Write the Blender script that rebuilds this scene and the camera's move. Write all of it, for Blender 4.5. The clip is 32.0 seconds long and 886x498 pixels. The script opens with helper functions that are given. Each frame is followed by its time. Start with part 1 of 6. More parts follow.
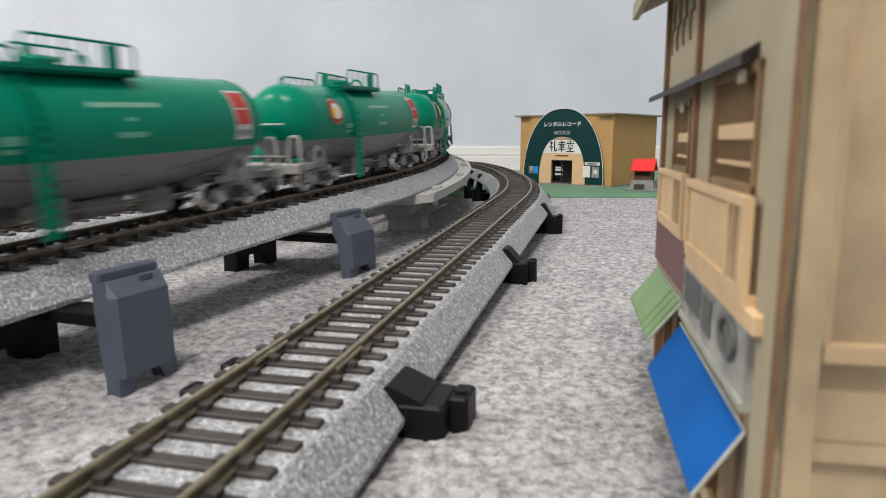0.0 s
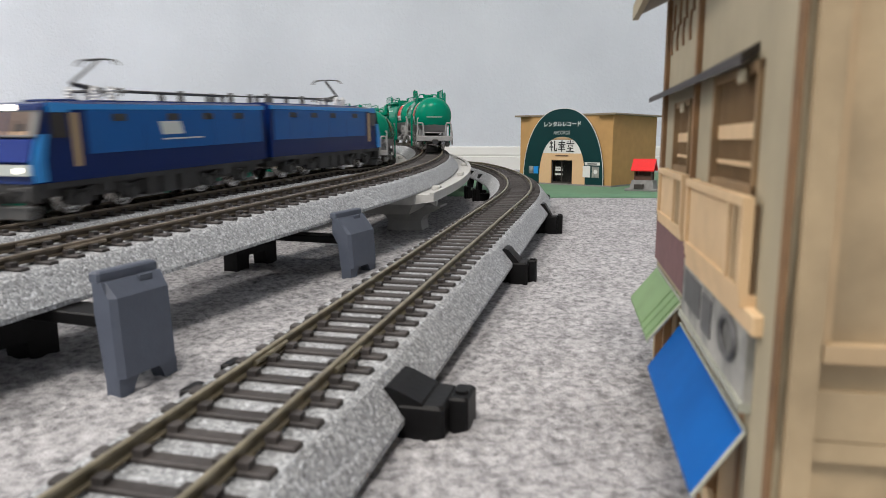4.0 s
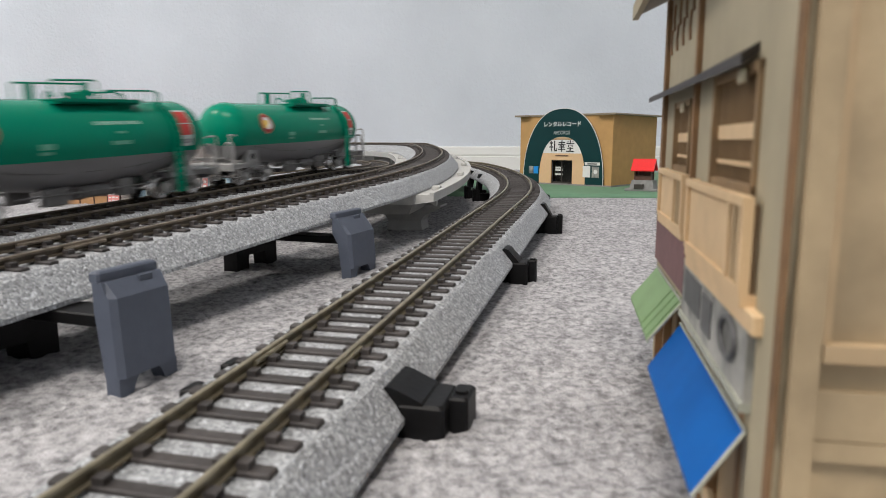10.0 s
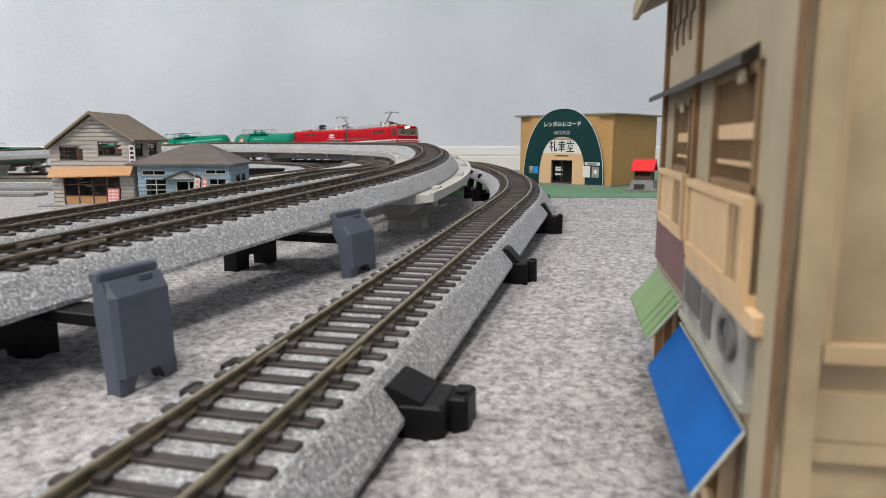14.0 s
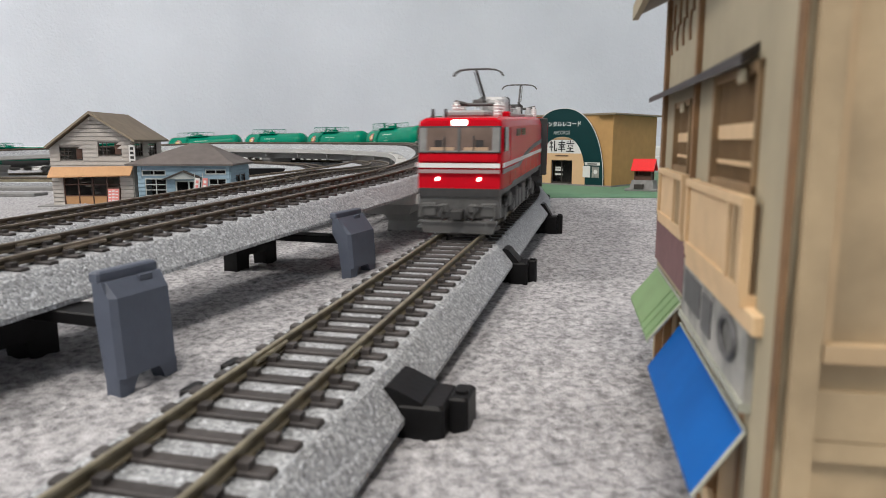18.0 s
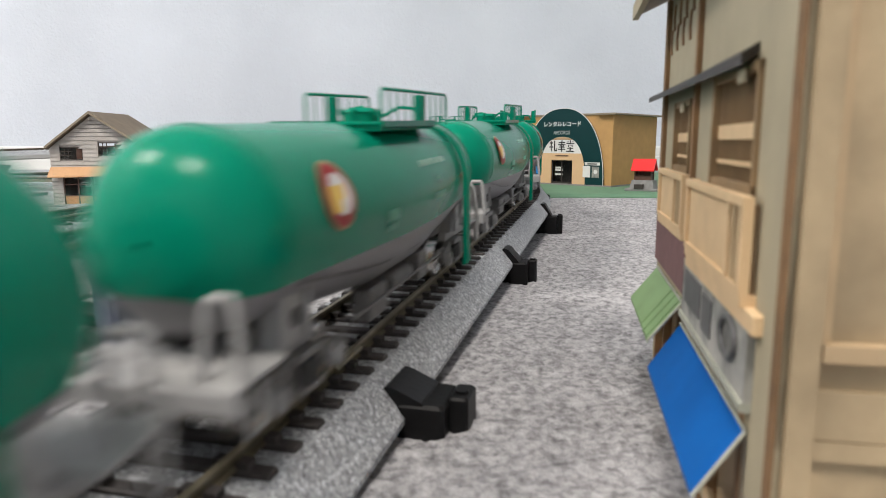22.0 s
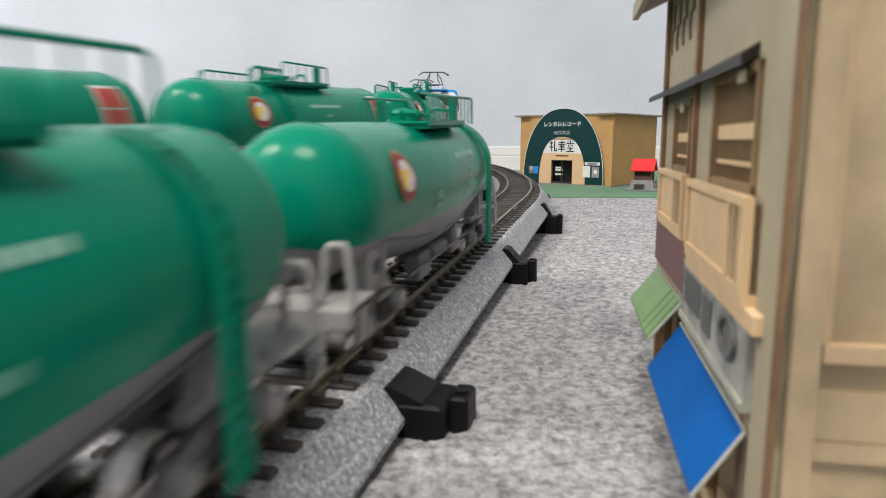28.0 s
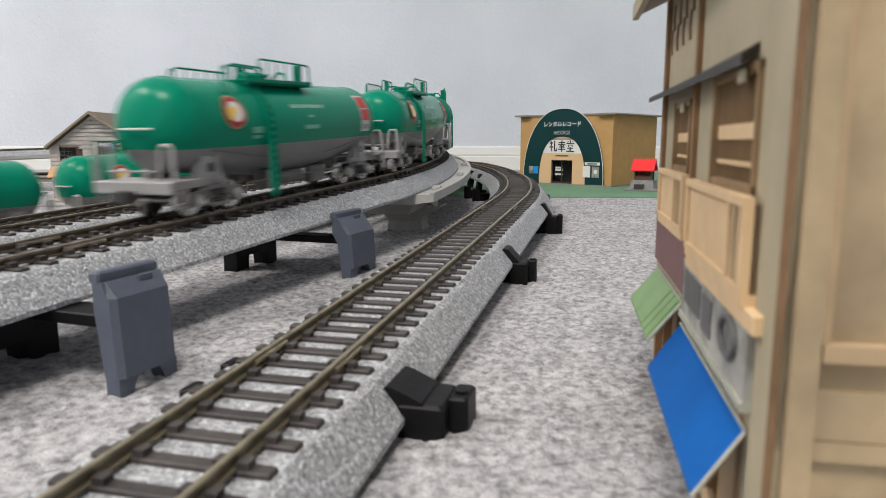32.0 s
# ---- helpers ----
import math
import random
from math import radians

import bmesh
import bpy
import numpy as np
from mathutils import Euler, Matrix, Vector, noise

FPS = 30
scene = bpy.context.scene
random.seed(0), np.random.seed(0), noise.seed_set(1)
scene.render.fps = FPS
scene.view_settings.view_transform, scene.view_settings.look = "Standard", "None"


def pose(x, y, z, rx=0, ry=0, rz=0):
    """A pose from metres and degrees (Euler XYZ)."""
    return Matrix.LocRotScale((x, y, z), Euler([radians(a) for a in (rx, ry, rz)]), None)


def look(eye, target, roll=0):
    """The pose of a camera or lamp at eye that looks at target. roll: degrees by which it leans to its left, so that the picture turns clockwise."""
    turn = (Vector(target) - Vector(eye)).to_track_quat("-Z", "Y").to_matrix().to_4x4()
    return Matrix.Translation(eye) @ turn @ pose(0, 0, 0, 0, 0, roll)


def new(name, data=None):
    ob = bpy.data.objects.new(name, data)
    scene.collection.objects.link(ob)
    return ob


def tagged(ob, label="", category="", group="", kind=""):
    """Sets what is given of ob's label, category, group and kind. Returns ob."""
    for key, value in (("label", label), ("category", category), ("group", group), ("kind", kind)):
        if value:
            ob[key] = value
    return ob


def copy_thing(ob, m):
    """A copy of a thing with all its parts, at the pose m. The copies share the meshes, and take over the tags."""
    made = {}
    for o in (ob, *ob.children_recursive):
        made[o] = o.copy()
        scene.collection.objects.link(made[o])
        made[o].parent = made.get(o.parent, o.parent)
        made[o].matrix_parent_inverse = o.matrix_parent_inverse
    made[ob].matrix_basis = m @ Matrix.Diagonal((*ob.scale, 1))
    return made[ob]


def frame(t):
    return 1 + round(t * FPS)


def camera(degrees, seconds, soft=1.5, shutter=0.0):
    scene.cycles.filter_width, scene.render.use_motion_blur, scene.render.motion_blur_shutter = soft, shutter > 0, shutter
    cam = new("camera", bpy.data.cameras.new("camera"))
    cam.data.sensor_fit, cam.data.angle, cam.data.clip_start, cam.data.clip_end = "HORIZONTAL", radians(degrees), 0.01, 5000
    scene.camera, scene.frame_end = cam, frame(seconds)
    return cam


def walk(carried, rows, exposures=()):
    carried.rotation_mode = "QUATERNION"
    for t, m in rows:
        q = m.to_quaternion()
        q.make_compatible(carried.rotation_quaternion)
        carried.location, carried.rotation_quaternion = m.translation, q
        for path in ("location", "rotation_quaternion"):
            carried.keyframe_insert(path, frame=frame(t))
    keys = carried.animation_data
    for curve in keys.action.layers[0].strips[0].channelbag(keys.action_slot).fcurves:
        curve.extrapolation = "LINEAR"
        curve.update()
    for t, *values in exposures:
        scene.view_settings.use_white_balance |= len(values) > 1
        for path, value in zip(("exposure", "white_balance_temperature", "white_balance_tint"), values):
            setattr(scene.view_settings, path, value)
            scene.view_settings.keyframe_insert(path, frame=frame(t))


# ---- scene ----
# All plans below are in millimetres of the model; MM turns them into metres.
MM = 0.001
CAM_H = 59.2
cam = camera(66.32, 32.0, soft=0.6, shutter=0.9)
cam.data.dof.use_dof, cam.data.dof.focus_distance, cam.data.dof.aperture_fstop = True, 0.5, 37.0
EYE = (0.0, 0.0, CAM_H * MM)
AIM = (0.0, 1.0, CAM_H * MM - 0.15925)
walk(cam, [(0.0, look(EYE, AIM)), (32.0, look(EYE, AIM))],
     [(0.0, 0.0), (2.0, -0.05), (13.0, -0.12), (18.0, -0.12), (20.0, 0.05), (22.0, 0.14), (28.5, 0.14), (30.0, 0.0), (32.0, -0.03)])

# ---- light ----
world = bpy.data.worlds.new("room_air")
scene.world = world
world.use_nodes = True
world.node_tree.nodes["Background"].inputs[0].default_value = (1.0, 0.97, 0.93, 1)
world.node_tree.nodes["Background"].inputs[1].default_value = 0.03


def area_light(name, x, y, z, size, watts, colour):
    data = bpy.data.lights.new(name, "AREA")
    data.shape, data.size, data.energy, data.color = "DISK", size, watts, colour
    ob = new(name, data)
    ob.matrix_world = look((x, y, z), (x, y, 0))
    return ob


# Added fill: unseen lamp behind the eye for near sides and highlights.
area_light("unseen_room_light", -0.3, -0.95, 2.25, 0.8, 55, (1.0, 0.925, 0.855))
# Second unseen lamp, added on the left to throw the floor shadows.
area_light("unseen_room_light", -1.95, -0.1, 2.2, 0.8, 58, (1.0, 0.925, 0.86))

# ---- materials ----
def material(name, colour, rough=0.6, metal=0.0, grain=0.0, scale=400.0, stain=0.0, stain_scale=40.0, bump=0.0, bump_scale=800.0,
             vary=0.0, clear=0.0, spec=0.5):
    """A surface with fine grain, larger stains, relief and a little difference from piece to piece."""
    m = bpy.data.materials.new(name)
    m.use_nodes = True
    nodes, links = m.node_tree.nodes, m.node_tree.links
    b = nodes["Principled BSDF"]
    b.inputs["Roughness"].default_value = rough
    b.inputs["Metallic"].default_value = metal
    b.inputs["Coat Weight"].default_value = clear
    b.inputs["Specular IOR Level"].default_value = spec
    b.inputs["Base Color"].default_value = (*colour, 1)
    co = nodes.new("ShaderNodeTexCoord")
    last = None
    for amount, sc, detail in ((grain, scale, 3.0), (stain, stain_scale, 5.0)):
        if amount <= 0:
            continue
        n = nodes.new("ShaderNodeTexNoise")
        n.inputs["Scale"].default_value = sc
        n.inputs["Detail"].default_value = detail
        links.new(co.outputs["Object"], n.inputs["Vector"])
        r = nodes.new("ShaderNodeMapRange")
        r.inputs["From Min"].default_value, r.inputs["From Max"].default_value = 0.3, 0.7
        r.inputs["To Min"].default_value, r.inputs["To Max"].default_value = 1 - amount, 1 + amount
        links.new(n.outputs["Fac"], r.inputs["Value"])
        h = nodes.new("ShaderNodeHueSaturation")
        links.new(r.outputs[0], h.inputs["Value"])
        if last:
            links.new(last, h.inputs["Color"])
        else:
            h.inputs["Color"].default_value = (*colour, 1)
        last = h.outputs[0]
    if vary > 0:
        info = nodes.new("ShaderNodeObjectInfo")
        r = nodes.new("ShaderNodeMapRange")
        r.inputs["To Min"].default_value, r.inputs["To Max"].default_value = 1 - vary, 1 + vary
        links.new(info.outputs["Random"], r.inputs["Value"])
        h = nodes.new("ShaderNodeHueSaturation")
        links.new(r.outputs[0], h.inputs["Value"])
        if last:
            links.new(last, h.inputs["Color"])
        else:
            h.inputs["Color"].default_value = (*colour, 1)
        last = h.outputs[0]
    if last:
        links.new(last, b.inputs["Base Color"])
    if bump > 0:
        n = nodes.new("ShaderNodeTexNoise")
        n.inputs["Scale"].default_value = bump_scale
        n.inputs["Detail"].default_value = 4.0
        links.new(co.outputs["Object"], n.inputs["Vector"])
        bp = nodes.new("ShaderNodeBump")
        bp.inputs["Strength"].default_value = bump
        bp.inputs["Distance"].default_value = 0.001
        links.new(n.outputs["Fac"], bp.inputs["Height"])
        links.new(bp.outputs[0], b.inputs["Normal"])
    return m


def speckled(name, stops, scale, detail=2.0, rough=0.95, bump=0.3, bump_scale=900.0, second=None):
    """A mottled surface: noise through a colour ramp, with a second coarser noise over it."""
    m = bpy.data.materials.new(name)
    m.use_nodes = True
    nodes, links = m.node_tree.nodes, m.node_tree.links
    b = nodes["Principled BSDF"]
    b.inputs["Roughness"].default_value = rough
    b.inputs["Specular IOR Level"].default_value = 0.25
    co = nodes.new("ShaderNodeTexCoord")
    n = nodes.new("ShaderNodeTexNoise")
    n.inputs["Scale"].default_value, n.inputs["Detail"].default_value = scale, detail
    n.inputs["Roughness"].default_value = 0.6
    links.new(co.outputs["Object"], n.inputs["Vector"])
    ramp = nodes.new("ShaderNodeValToRGB")
    for i, (p, c) in enumerate(stops):
        e = ramp.color_ramp.elements[i] if i < 2 else ramp.color_ramp.elements.new(p)
        e.position, e.color = p, (*c, 1)
    links.new(n.outputs["Fac"], ramp.inputs[0])
    out = ramp.outputs[0]
    if second:
        sc, amount = second
        n2 = nodes.new("ShaderNodeTexNoise")
        n2.inputs["Scale"].default_value, n2.inputs["Detail"].default_value = sc, 4.0
        links.new(co.outputs["Object"], n2.inputs["Vector"])
        r = nodes.new("ShaderNodeMapRange")
        r.inputs["From Min"].default_value, r.inputs["From Max"].default_value = 0.35, 0.65
        r.inputs["To Min"].default_value, r.inputs["To Max"].default_value = 1 - amount, 1 + amount
        links.new(n2.outputs["Fac"], r.inputs["Value"])
        h = nodes.new("ShaderNodeHueSaturation")
        links.new(r.outputs[0], h.inputs["Value"])
        links.new(out, h.inputs["Color"])
        out = h.outputs[0]
    links.new(out, b.inputs["Base Color"])
    n3 = nodes.new("ShaderNodeTexNoise")
    n3.inputs["Scale"].default_value, n3.inputs["Detail"].default_value = bump_scale, 3.0
    links.new(co.outputs["Object"], n3.inputs["Vector"])
    bp = nodes.new("ShaderNodeBump")
    bp.inputs["Strength"].default_value, bp.inputs["Distance"].default_value = bump, 0.001
    links.new(n3.outputs["Fac"], bp.inputs["Height"])
    links.new(bp.outputs[0], b.inputs["Normal"])
    return m


def grains(name):
    """Loose ballast: small stones, each with its own grey, some dark, some bright."""
    m = bpy.data.materials.new(name)
    m.use_nodes = True
    nodes, links = m.node_tree.nodes, m.node_tree.links
    b = nodes["Principled BSDF"]
    b.inputs["Roughness"].default_value = 0.7
    b.inputs["Specular IOR Level"].default_value = 0.35
    co = nodes.new("ShaderNodeTexCoord")
    cells = nodes.new("ShaderNodeTexVoronoi")
    cells.inputs["Scale"].default_value = 1750.0
    wide = nodes.new("ShaderNodeTexNoise")
    wide.inputs["Scale"].default_value, wide.inputs["Detail"].default_value = 640.0, 4.0
    for n in (cells, wide):
        links.new(co.outputs["Object"], n.inputs["Vector"])
    grey = nodes.new("ShaderNodeSeparateColor")
    links.new(cells.outputs["Color"], grey.inputs[0])
    mix = nodes.new("ShaderNodeMix")
    mix.inputs["Factor"].default_value = 0.45
    links.new(grey.outputs[0], mix.inputs["A"])
    links.new(wide.outputs["Fac"], mix.inputs["B"])
    ramp = nodes.new("ShaderNodeValToRGB")
    for i, (at_, c) in enumerate(((0.12, 0.12), (0.32, 0.27), (0.62, 0.40), (0.78, 0.62), (0.9, 0.8))):
        e = ramp.color_ramp.elements[i] if i < 2 else ramp.color_ramp.elements.new(at_)
        e.position, e.color = at_, (c * 0.96, c, c * 1.04, 1)
    links.new(mix.outputs[0], ramp.inputs[0])
    links.new(ramp.outputs[0], b.inputs["Base Color"])
    bump = nodes.new("ShaderNodeBump")
    bump.inputs["Strength"].default_value, bump.inputs["Distance"].default_value = 0.5, 0.0004
    bump.invert = True
    links.new(cells.outputs["Distance"], bump.inputs["Height"])
    links.new(bump.outputs[0], b.inputs["Normal"])
    return m


def embossed(m):
    """Gives a wallpaper its relief: short ragged ridges in loose clusters, over a fine grain."""
    nodes, links = m.node_tree.nodes, m.node_tree.links
    co = nodes.new("ShaderNodeTexCoord")
    ridge = nodes.new("ShaderNodeTexNoise")
    ridge.inputs["Scale"].default_value, ridge.inputs["Detail"].default_value, ridge.inputs["Distortion"].default_value = 125.0, 3.0, 0.5
    where = nodes.new("ShaderNodeTexNoise")
    where.inputs["Scale"].default_value, where.inputs["Detail"].default_value = 14.0, 2.0
    for n in (ridge, where):
        links.new(co.outputs["Object"], n.inputs["Vector"])
    cut = nodes.new("ShaderNodeMapRange")
    cut.inputs["From Min"].default_value, cut.inputs["From Max"].default_value = 0.40, 0.72
    links.new(ridge.outputs["Fac"], cut.inputs["Value"])
    patch = nodes.new("ShaderNodeMapRange")
    patch.inputs["From Min"].default_value, patch.inputs["From Max"].default_value = 0.3, 0.7
    patch.inputs["To Min"].default_value = 0.45
    links.new(where.outputs["Fac"], patch.inputs["Value"])
    both = nodes.new("ShaderNodeMath")
    both.operation = "MULTIPLY"
    links.new(cut.outputs[0], both.inputs[0])
    links.new(patch.outputs[0], both.inputs[1])
    bump = nodes.new("ShaderNodeBump")
    bump.inputs["Strength"].default_value, bump.inputs["Distance"].default_value = 0.6, 0.0011
    links.new(both.outputs[0], bump.inputs["Height"])
    old = m.node_tree.nodes["Principled BSDF"].inputs["Normal"]
    fine = old.links[0].from_node
    fine.inputs["Strength"].default_value = 0.5
    links.new(fine.outputs[0], bump.inputs["Normal"])
    links.new(bump.outputs[0], old)
    return m


def glow(name, colour, strength):
    m = bpy.data.materials.new(name)
    m.use_nodes = True
    b = m.node_tree.nodes["Principled BSDF"]
    b.inputs["Base Color"].default_value = (*colour, 1)
    b.inputs["Emission Color"].default_value = (*colour, 1)
    b.inputs["Emission Strength"].default_value = strength
    return m


def glass(name, tint=(0.3, 0.33, 0.33), alpha=0.18):
    m = bpy.data.materials.new(name)
    m.use_nodes = True
    b = m.node_tree.nodes["Principled BSDF"]
    b.inputs["Base Color"].default_value = (*tint, 1)
    b.inputs["Roughness"].default_value = 0.08
    b.inputs["Alpha"].default_value = alpha
    return m


M = {}
M["carpet"] = speckled("grey_felt", [(0.27, (0.115, 0.116, 0.12)), (0.42, (0.265, 0.264, 0.273)), (0.55, (0.415, 0.412, 0.424)), (0.73, (0.56, 0.556, 0.572))],
                       430.0, 5.0, 1.0, 0.6, 1500.0, (55.0, 0.09))
M["ballast"] = grains("grey_ballast")
M["wallpaper"] = speckled("embossed_wallpaper", [(0.2, (0.59, 0.635, 0.695)), (0.5, (0.63, 0.675, 0.735)), (0.8, (0.66, 0.705, 0.76))],
                          7.0, 6.0, 0.8, 0.9, 230.0, (3.0, 0.05))
embossed(M["wallpaper"])
M["white_paint"] = material("white_paint", (0.78, 0.79, 0.76), 0.45, grain=0.02, bump=0.02)
M["ceiling"] = material("ceiling_paper", (0.8, 0.8, 0.79), 0.9, grain=0.03, scale=80)
M["rail"] = material("rail_metal", (0.255, 0.225, 0.155), 0.4, 0.5, grain=0.25, scale=260, stain=0.2, stain_scale=45)
M["rail_dark"] = material("rail_side", (0.075, 0.060, 0.042), 0.55, 0.3, grain=0.15, scale=300)
M["rail_web"] = material("olive_rail_side", (0.15, 0.128, 0.085), 0.5, 0.4, grain=0.2, scale=300)
M["rail_brown"] = material("brown_rail_metal", (0.20, 0.165, 0.125), 0.45, 0.4, grain=0.25, scale=260, stain=0.2, stain_scale=45)
M["sleeper"] = material("sleeper_plastic", (0.046, 0.040, 0.038), 0.6, grain=0.2, scale=500, bump=0.15, bump_scale=1500, vary=0.25)
M["slate"] = material("slate_grey_print", (0.084, 0.099, 0.134), 0.6, grain=0.05, scale=300, bump=0.12, bump_scale=1200, stain=0.06)
M["black_plastic"] = material("black_plastic", (0.0055, 0.0055, 0.006), 0.5, grain=0.2, bump=0.08, bump_scale=600, spec=0.2)
M["concrete"] = material("grey_viaduct_plastic", (0.47, 0.47, 0.45), 0.6, grain=0.05, scale=300, stain=0.05, bump=0.05)
M["concrete_dark"] = material("grey_pier_plastic", (0.30, 0.30, 0.29), 0.65, grain=0.05, scale=300, stain=0.06)
M["green"] = material("green_tank_paint", (0.001, 0.205, 0.122), 0.22, grain=0.03, scale=60, stain=0.05, stain_scale=12, spec=0.12)
M["tank_grey"] = material("grey_tank_paint", (0.185, 0.182, 0.19), 0.4, grain=0.04, scale=80, stain=0.06)
M["frame_grey"] = material("grey_frame_plastic", (0.31, 0.31, 0.305), 0.5, grain=0.08, scale=200, stain=0.12, stain_scale=90)
M["bogie_grey"] = material("grey_bogie_plastic", (0.145, 0.142, 0.14), 0.5, grain=0.12, scale=200, stain=0.2, stain_scale=120)
M["wheel"] = material("wheel_steel", (0.5, 0.48, 0.46), 0.22, 0.95, grain=0.1, scale=200)
M["dark"] = material("dark_underframe", (0.035, 0.035, 0.035), 0.6, grain=0.1)
M["red"] = material("red_loco_paint", (0.49, 0.003, 0.012), 0.24, grain=0.03, scale=50, spec=0.09)
M["white"] = material("white_stripe", (0.72, 0.71, 0.70), 0.4, grain=0.02)
M["print_white"] = material("white_print", (0.55, 0.60, 0.57), 0.5)
M["print_pale"] = material("pale_green_print", (0.34, 0.56, 0.46), 0.5)
M["print_faint"] = material("faint_green_print", (0.10, 0.36, 0.25), 0.5)
M["print_maroon"] = material("dark_red_print", (0.34, 0.022, 0.02), 0.5)
M["print_red"] = material("red_print", (0.48, 0.03, 0.02), 0.5)
M["print_gold"] = material("gold_print", (0.75, 0.52, 0.12), 0.5)
M["silver"] = material("silver_roof_gear", (0.55, 0.55, 0.55), 0.4, 0.3, grain=0.05)
M["ceramic"] = material("white_insulator", (0.75, 0.75, 0.74), 0.3)
M["loco_grey"] = material("grey_loco_skirt", (0.095, 0.095, 0.093), 0.55, grain=0.08)
M["blue"] = material("blue_loco_paint", (0.008, 0.095, 0.33), 0.26, grain=0.03, spec=0.2)
M["navy"] = material("dark_blue_loco_paint", (0.004, 0.018, 0.10), 0.26, grain=0.03, spec=0.18)
M["blue_mid"] = material("mid_blue_front_paint", (0.010, 0.03, 0.2), 0.26, grain=0.03, spec=0.2)
M["band_blue"] = material("deep_blue_band_paint", (0.010, 0.045, 0.16), 0.32, grain=0.03, clear=0.1)
M["sky_blue"] = material("light_blue_loco_paint", (0.014, 0.24, 0.64), 0.32, grain=0.03, clear=0.1)
M["glass_dark"] = material("tinted_cab_glass", (0.03, 0.026, 0.024), 0.08, clear=0.15, spec=0.3)
M["glass"] = glass("clear_pane")
M["lamp_white"] = glow("lit_headlight", (1.0, 0.9, 0.78), 5.0)
M["tan_door"] = material("tan_door_paint", (0.42, 0.30, 0.16), 0.6)
M["cab_glass"] = material("cab_windscreen_glass", (0.14, 0.10, 0.08), 0.15, stain=0.3, stain_scale=90, spec=0.25)
M["corner_glass"] = material("pale_corner_pane", (0.2, 0.2, 0.19), 0.15, stain=0.25, stain_scale=140, clear=0.4)
M["band_pink"] = material("pale_pink_grey_band", (0.40, 0.27, 0.27), 0.4)
M["skirt"] = material("dark_grey_beam", (0.085, 0.085, 0.083), 0.55, grain=0.15)
M["desk"] = material("cab_desk", (0.40, 0.27, 0.17), 0.7)
M["cab_inside"] = material("cab_interior", (0.35, 0.24, 0.16), 0.7)


# ---- mesh building ----
class Mesh:
    """Collects vertices (mm) and faces of one part."""

    def __init__(self):
        self.v, self.f, self.smooth, self.mats = [], [], [], []
        self.slot = 0

    def add(self, verts, faces, smooth=False):
        o = len(self.v)
        self.v += [tuple(p) for p in verts]
        for face in faces:
            self.f.append(tuple(o + i for i in face))
            self.smooth.append(smooth)
            self.mats.append(self.slot)
        return self

    def box(self, x0, x1, y0, y1, z0, z1, c=0.0):
        """A box; c is the chamfer of its edges."""
        if c <= 0:
            v = [(x, y, z) for z in (z0, z1) for y in (y0, y1) for x in (x0, x1)]
            return self.add(v, [(0, 2, 3, 1), (4, 5, 7, 6), (0, 1, 5, 4), (1, 3, 7, 5), (3, 2, 6, 7), (2, 0, 4, 6)])
        c = min(c, abs(x1 - x0) / 2.1, abs(y1 - y0) / 2.1, abs(z1 - z0) / 2.1)
        rings = []
        for z, i in ((z0, c), (z0 + c, 0), (z1 - c, 0), (z1, c)):
            a, b, d, e = x0 + i, x1 - i, y0 + i, y1 - i
            rings.append([(a + c, d, z), (b - c, d, z), (b, d + c, z), (b, e - c, z), (b - c, e, z), (a + c, e, z), (a, e - c, z), (a, d + c, z)])
        return self.loft(rings, True)

    def loft(self, rings, caps=True, smooth=False, closed=True):
        n = len(rings[0])
        v = [p for r in rings for p in r]
        faces = []
        for j in range(len(rings) - 1):
            for i in range(n if closed else n - 1):
                k = (i + 1) % n
                faces.append((j * n + i, j * n + k, (j + 1) * n + k, (j + 1) * n + i))
        self.add(v, faces, smooth)
        if caps:
            self.add(rings[0], [tuple(range(n))[::-1]])
            self.add(rings[-1], [tuple(range(n))])
        return self

    def prism(self, outline, axis, lo, hi):
        """An outline of (a, b) pairs pushed along an axis: x (a=y, b=z), y (a=x, b=z) or z (a=x, b=y)."""
        def at(a, b, t):
            return {"x": (t, a, b), "y": (a, t, b), "z": (a, b, t)}[axis]
        r = [[at(a, b, t) for a, b in outline] for t in (lo, hi)]
        return self.loft(r)

    def cyl(self, p, q, r, r2=None, n=12, smooth=True, caps=True):
        p, q = Vector(p), Vector(q)
        d = (q - p).normalized()
        a = d.orthogonal().normalized()
        b = d.cross(a)
        r2 = r if r2 is None else r2
        rings = [[o + (a * math.cos(2 * math.pi * i / n) + b * math.sin(2 * math.pi * i / n)) * rr for i in range(n)] for o, rr in ((p, r), (q, r2))]
        return self.loft(rings, caps, smooth)

    def tube(self, pts, r, n=6, closed=False):
        pts = [Vector(p) for p in pts]
        rings = []
        up = None
        for i, p in enumerate(pts):
            d = (pts[min(i + 1, len(pts) - 1)] - pts[max(i - 1, 0)]).normalized()
            a = d.orthogonal().normalized() if up is None else (up - d * up.dot(d)).normalized()
            up = a
            b = d.cross(a)
            rings.append([p + (a * math.cos(2 * math.pi * k / n) + b * math.sin(2 * math.pi * k / n)) * r for k in range(n)])
        return self.loft(rings, True, True)

    def lathe(self, profile, y, z, n=20):
        """A profile of (x, radius) turned round the axle at (y, z)."""
        rings = [[(x, y + r * math.cos(2 * math.pi * i / n), z + r * math.sin(2 * math.pi * i / n)) for i in range(n)] for x, r in profile]
        return self.loft(rings, True, True)

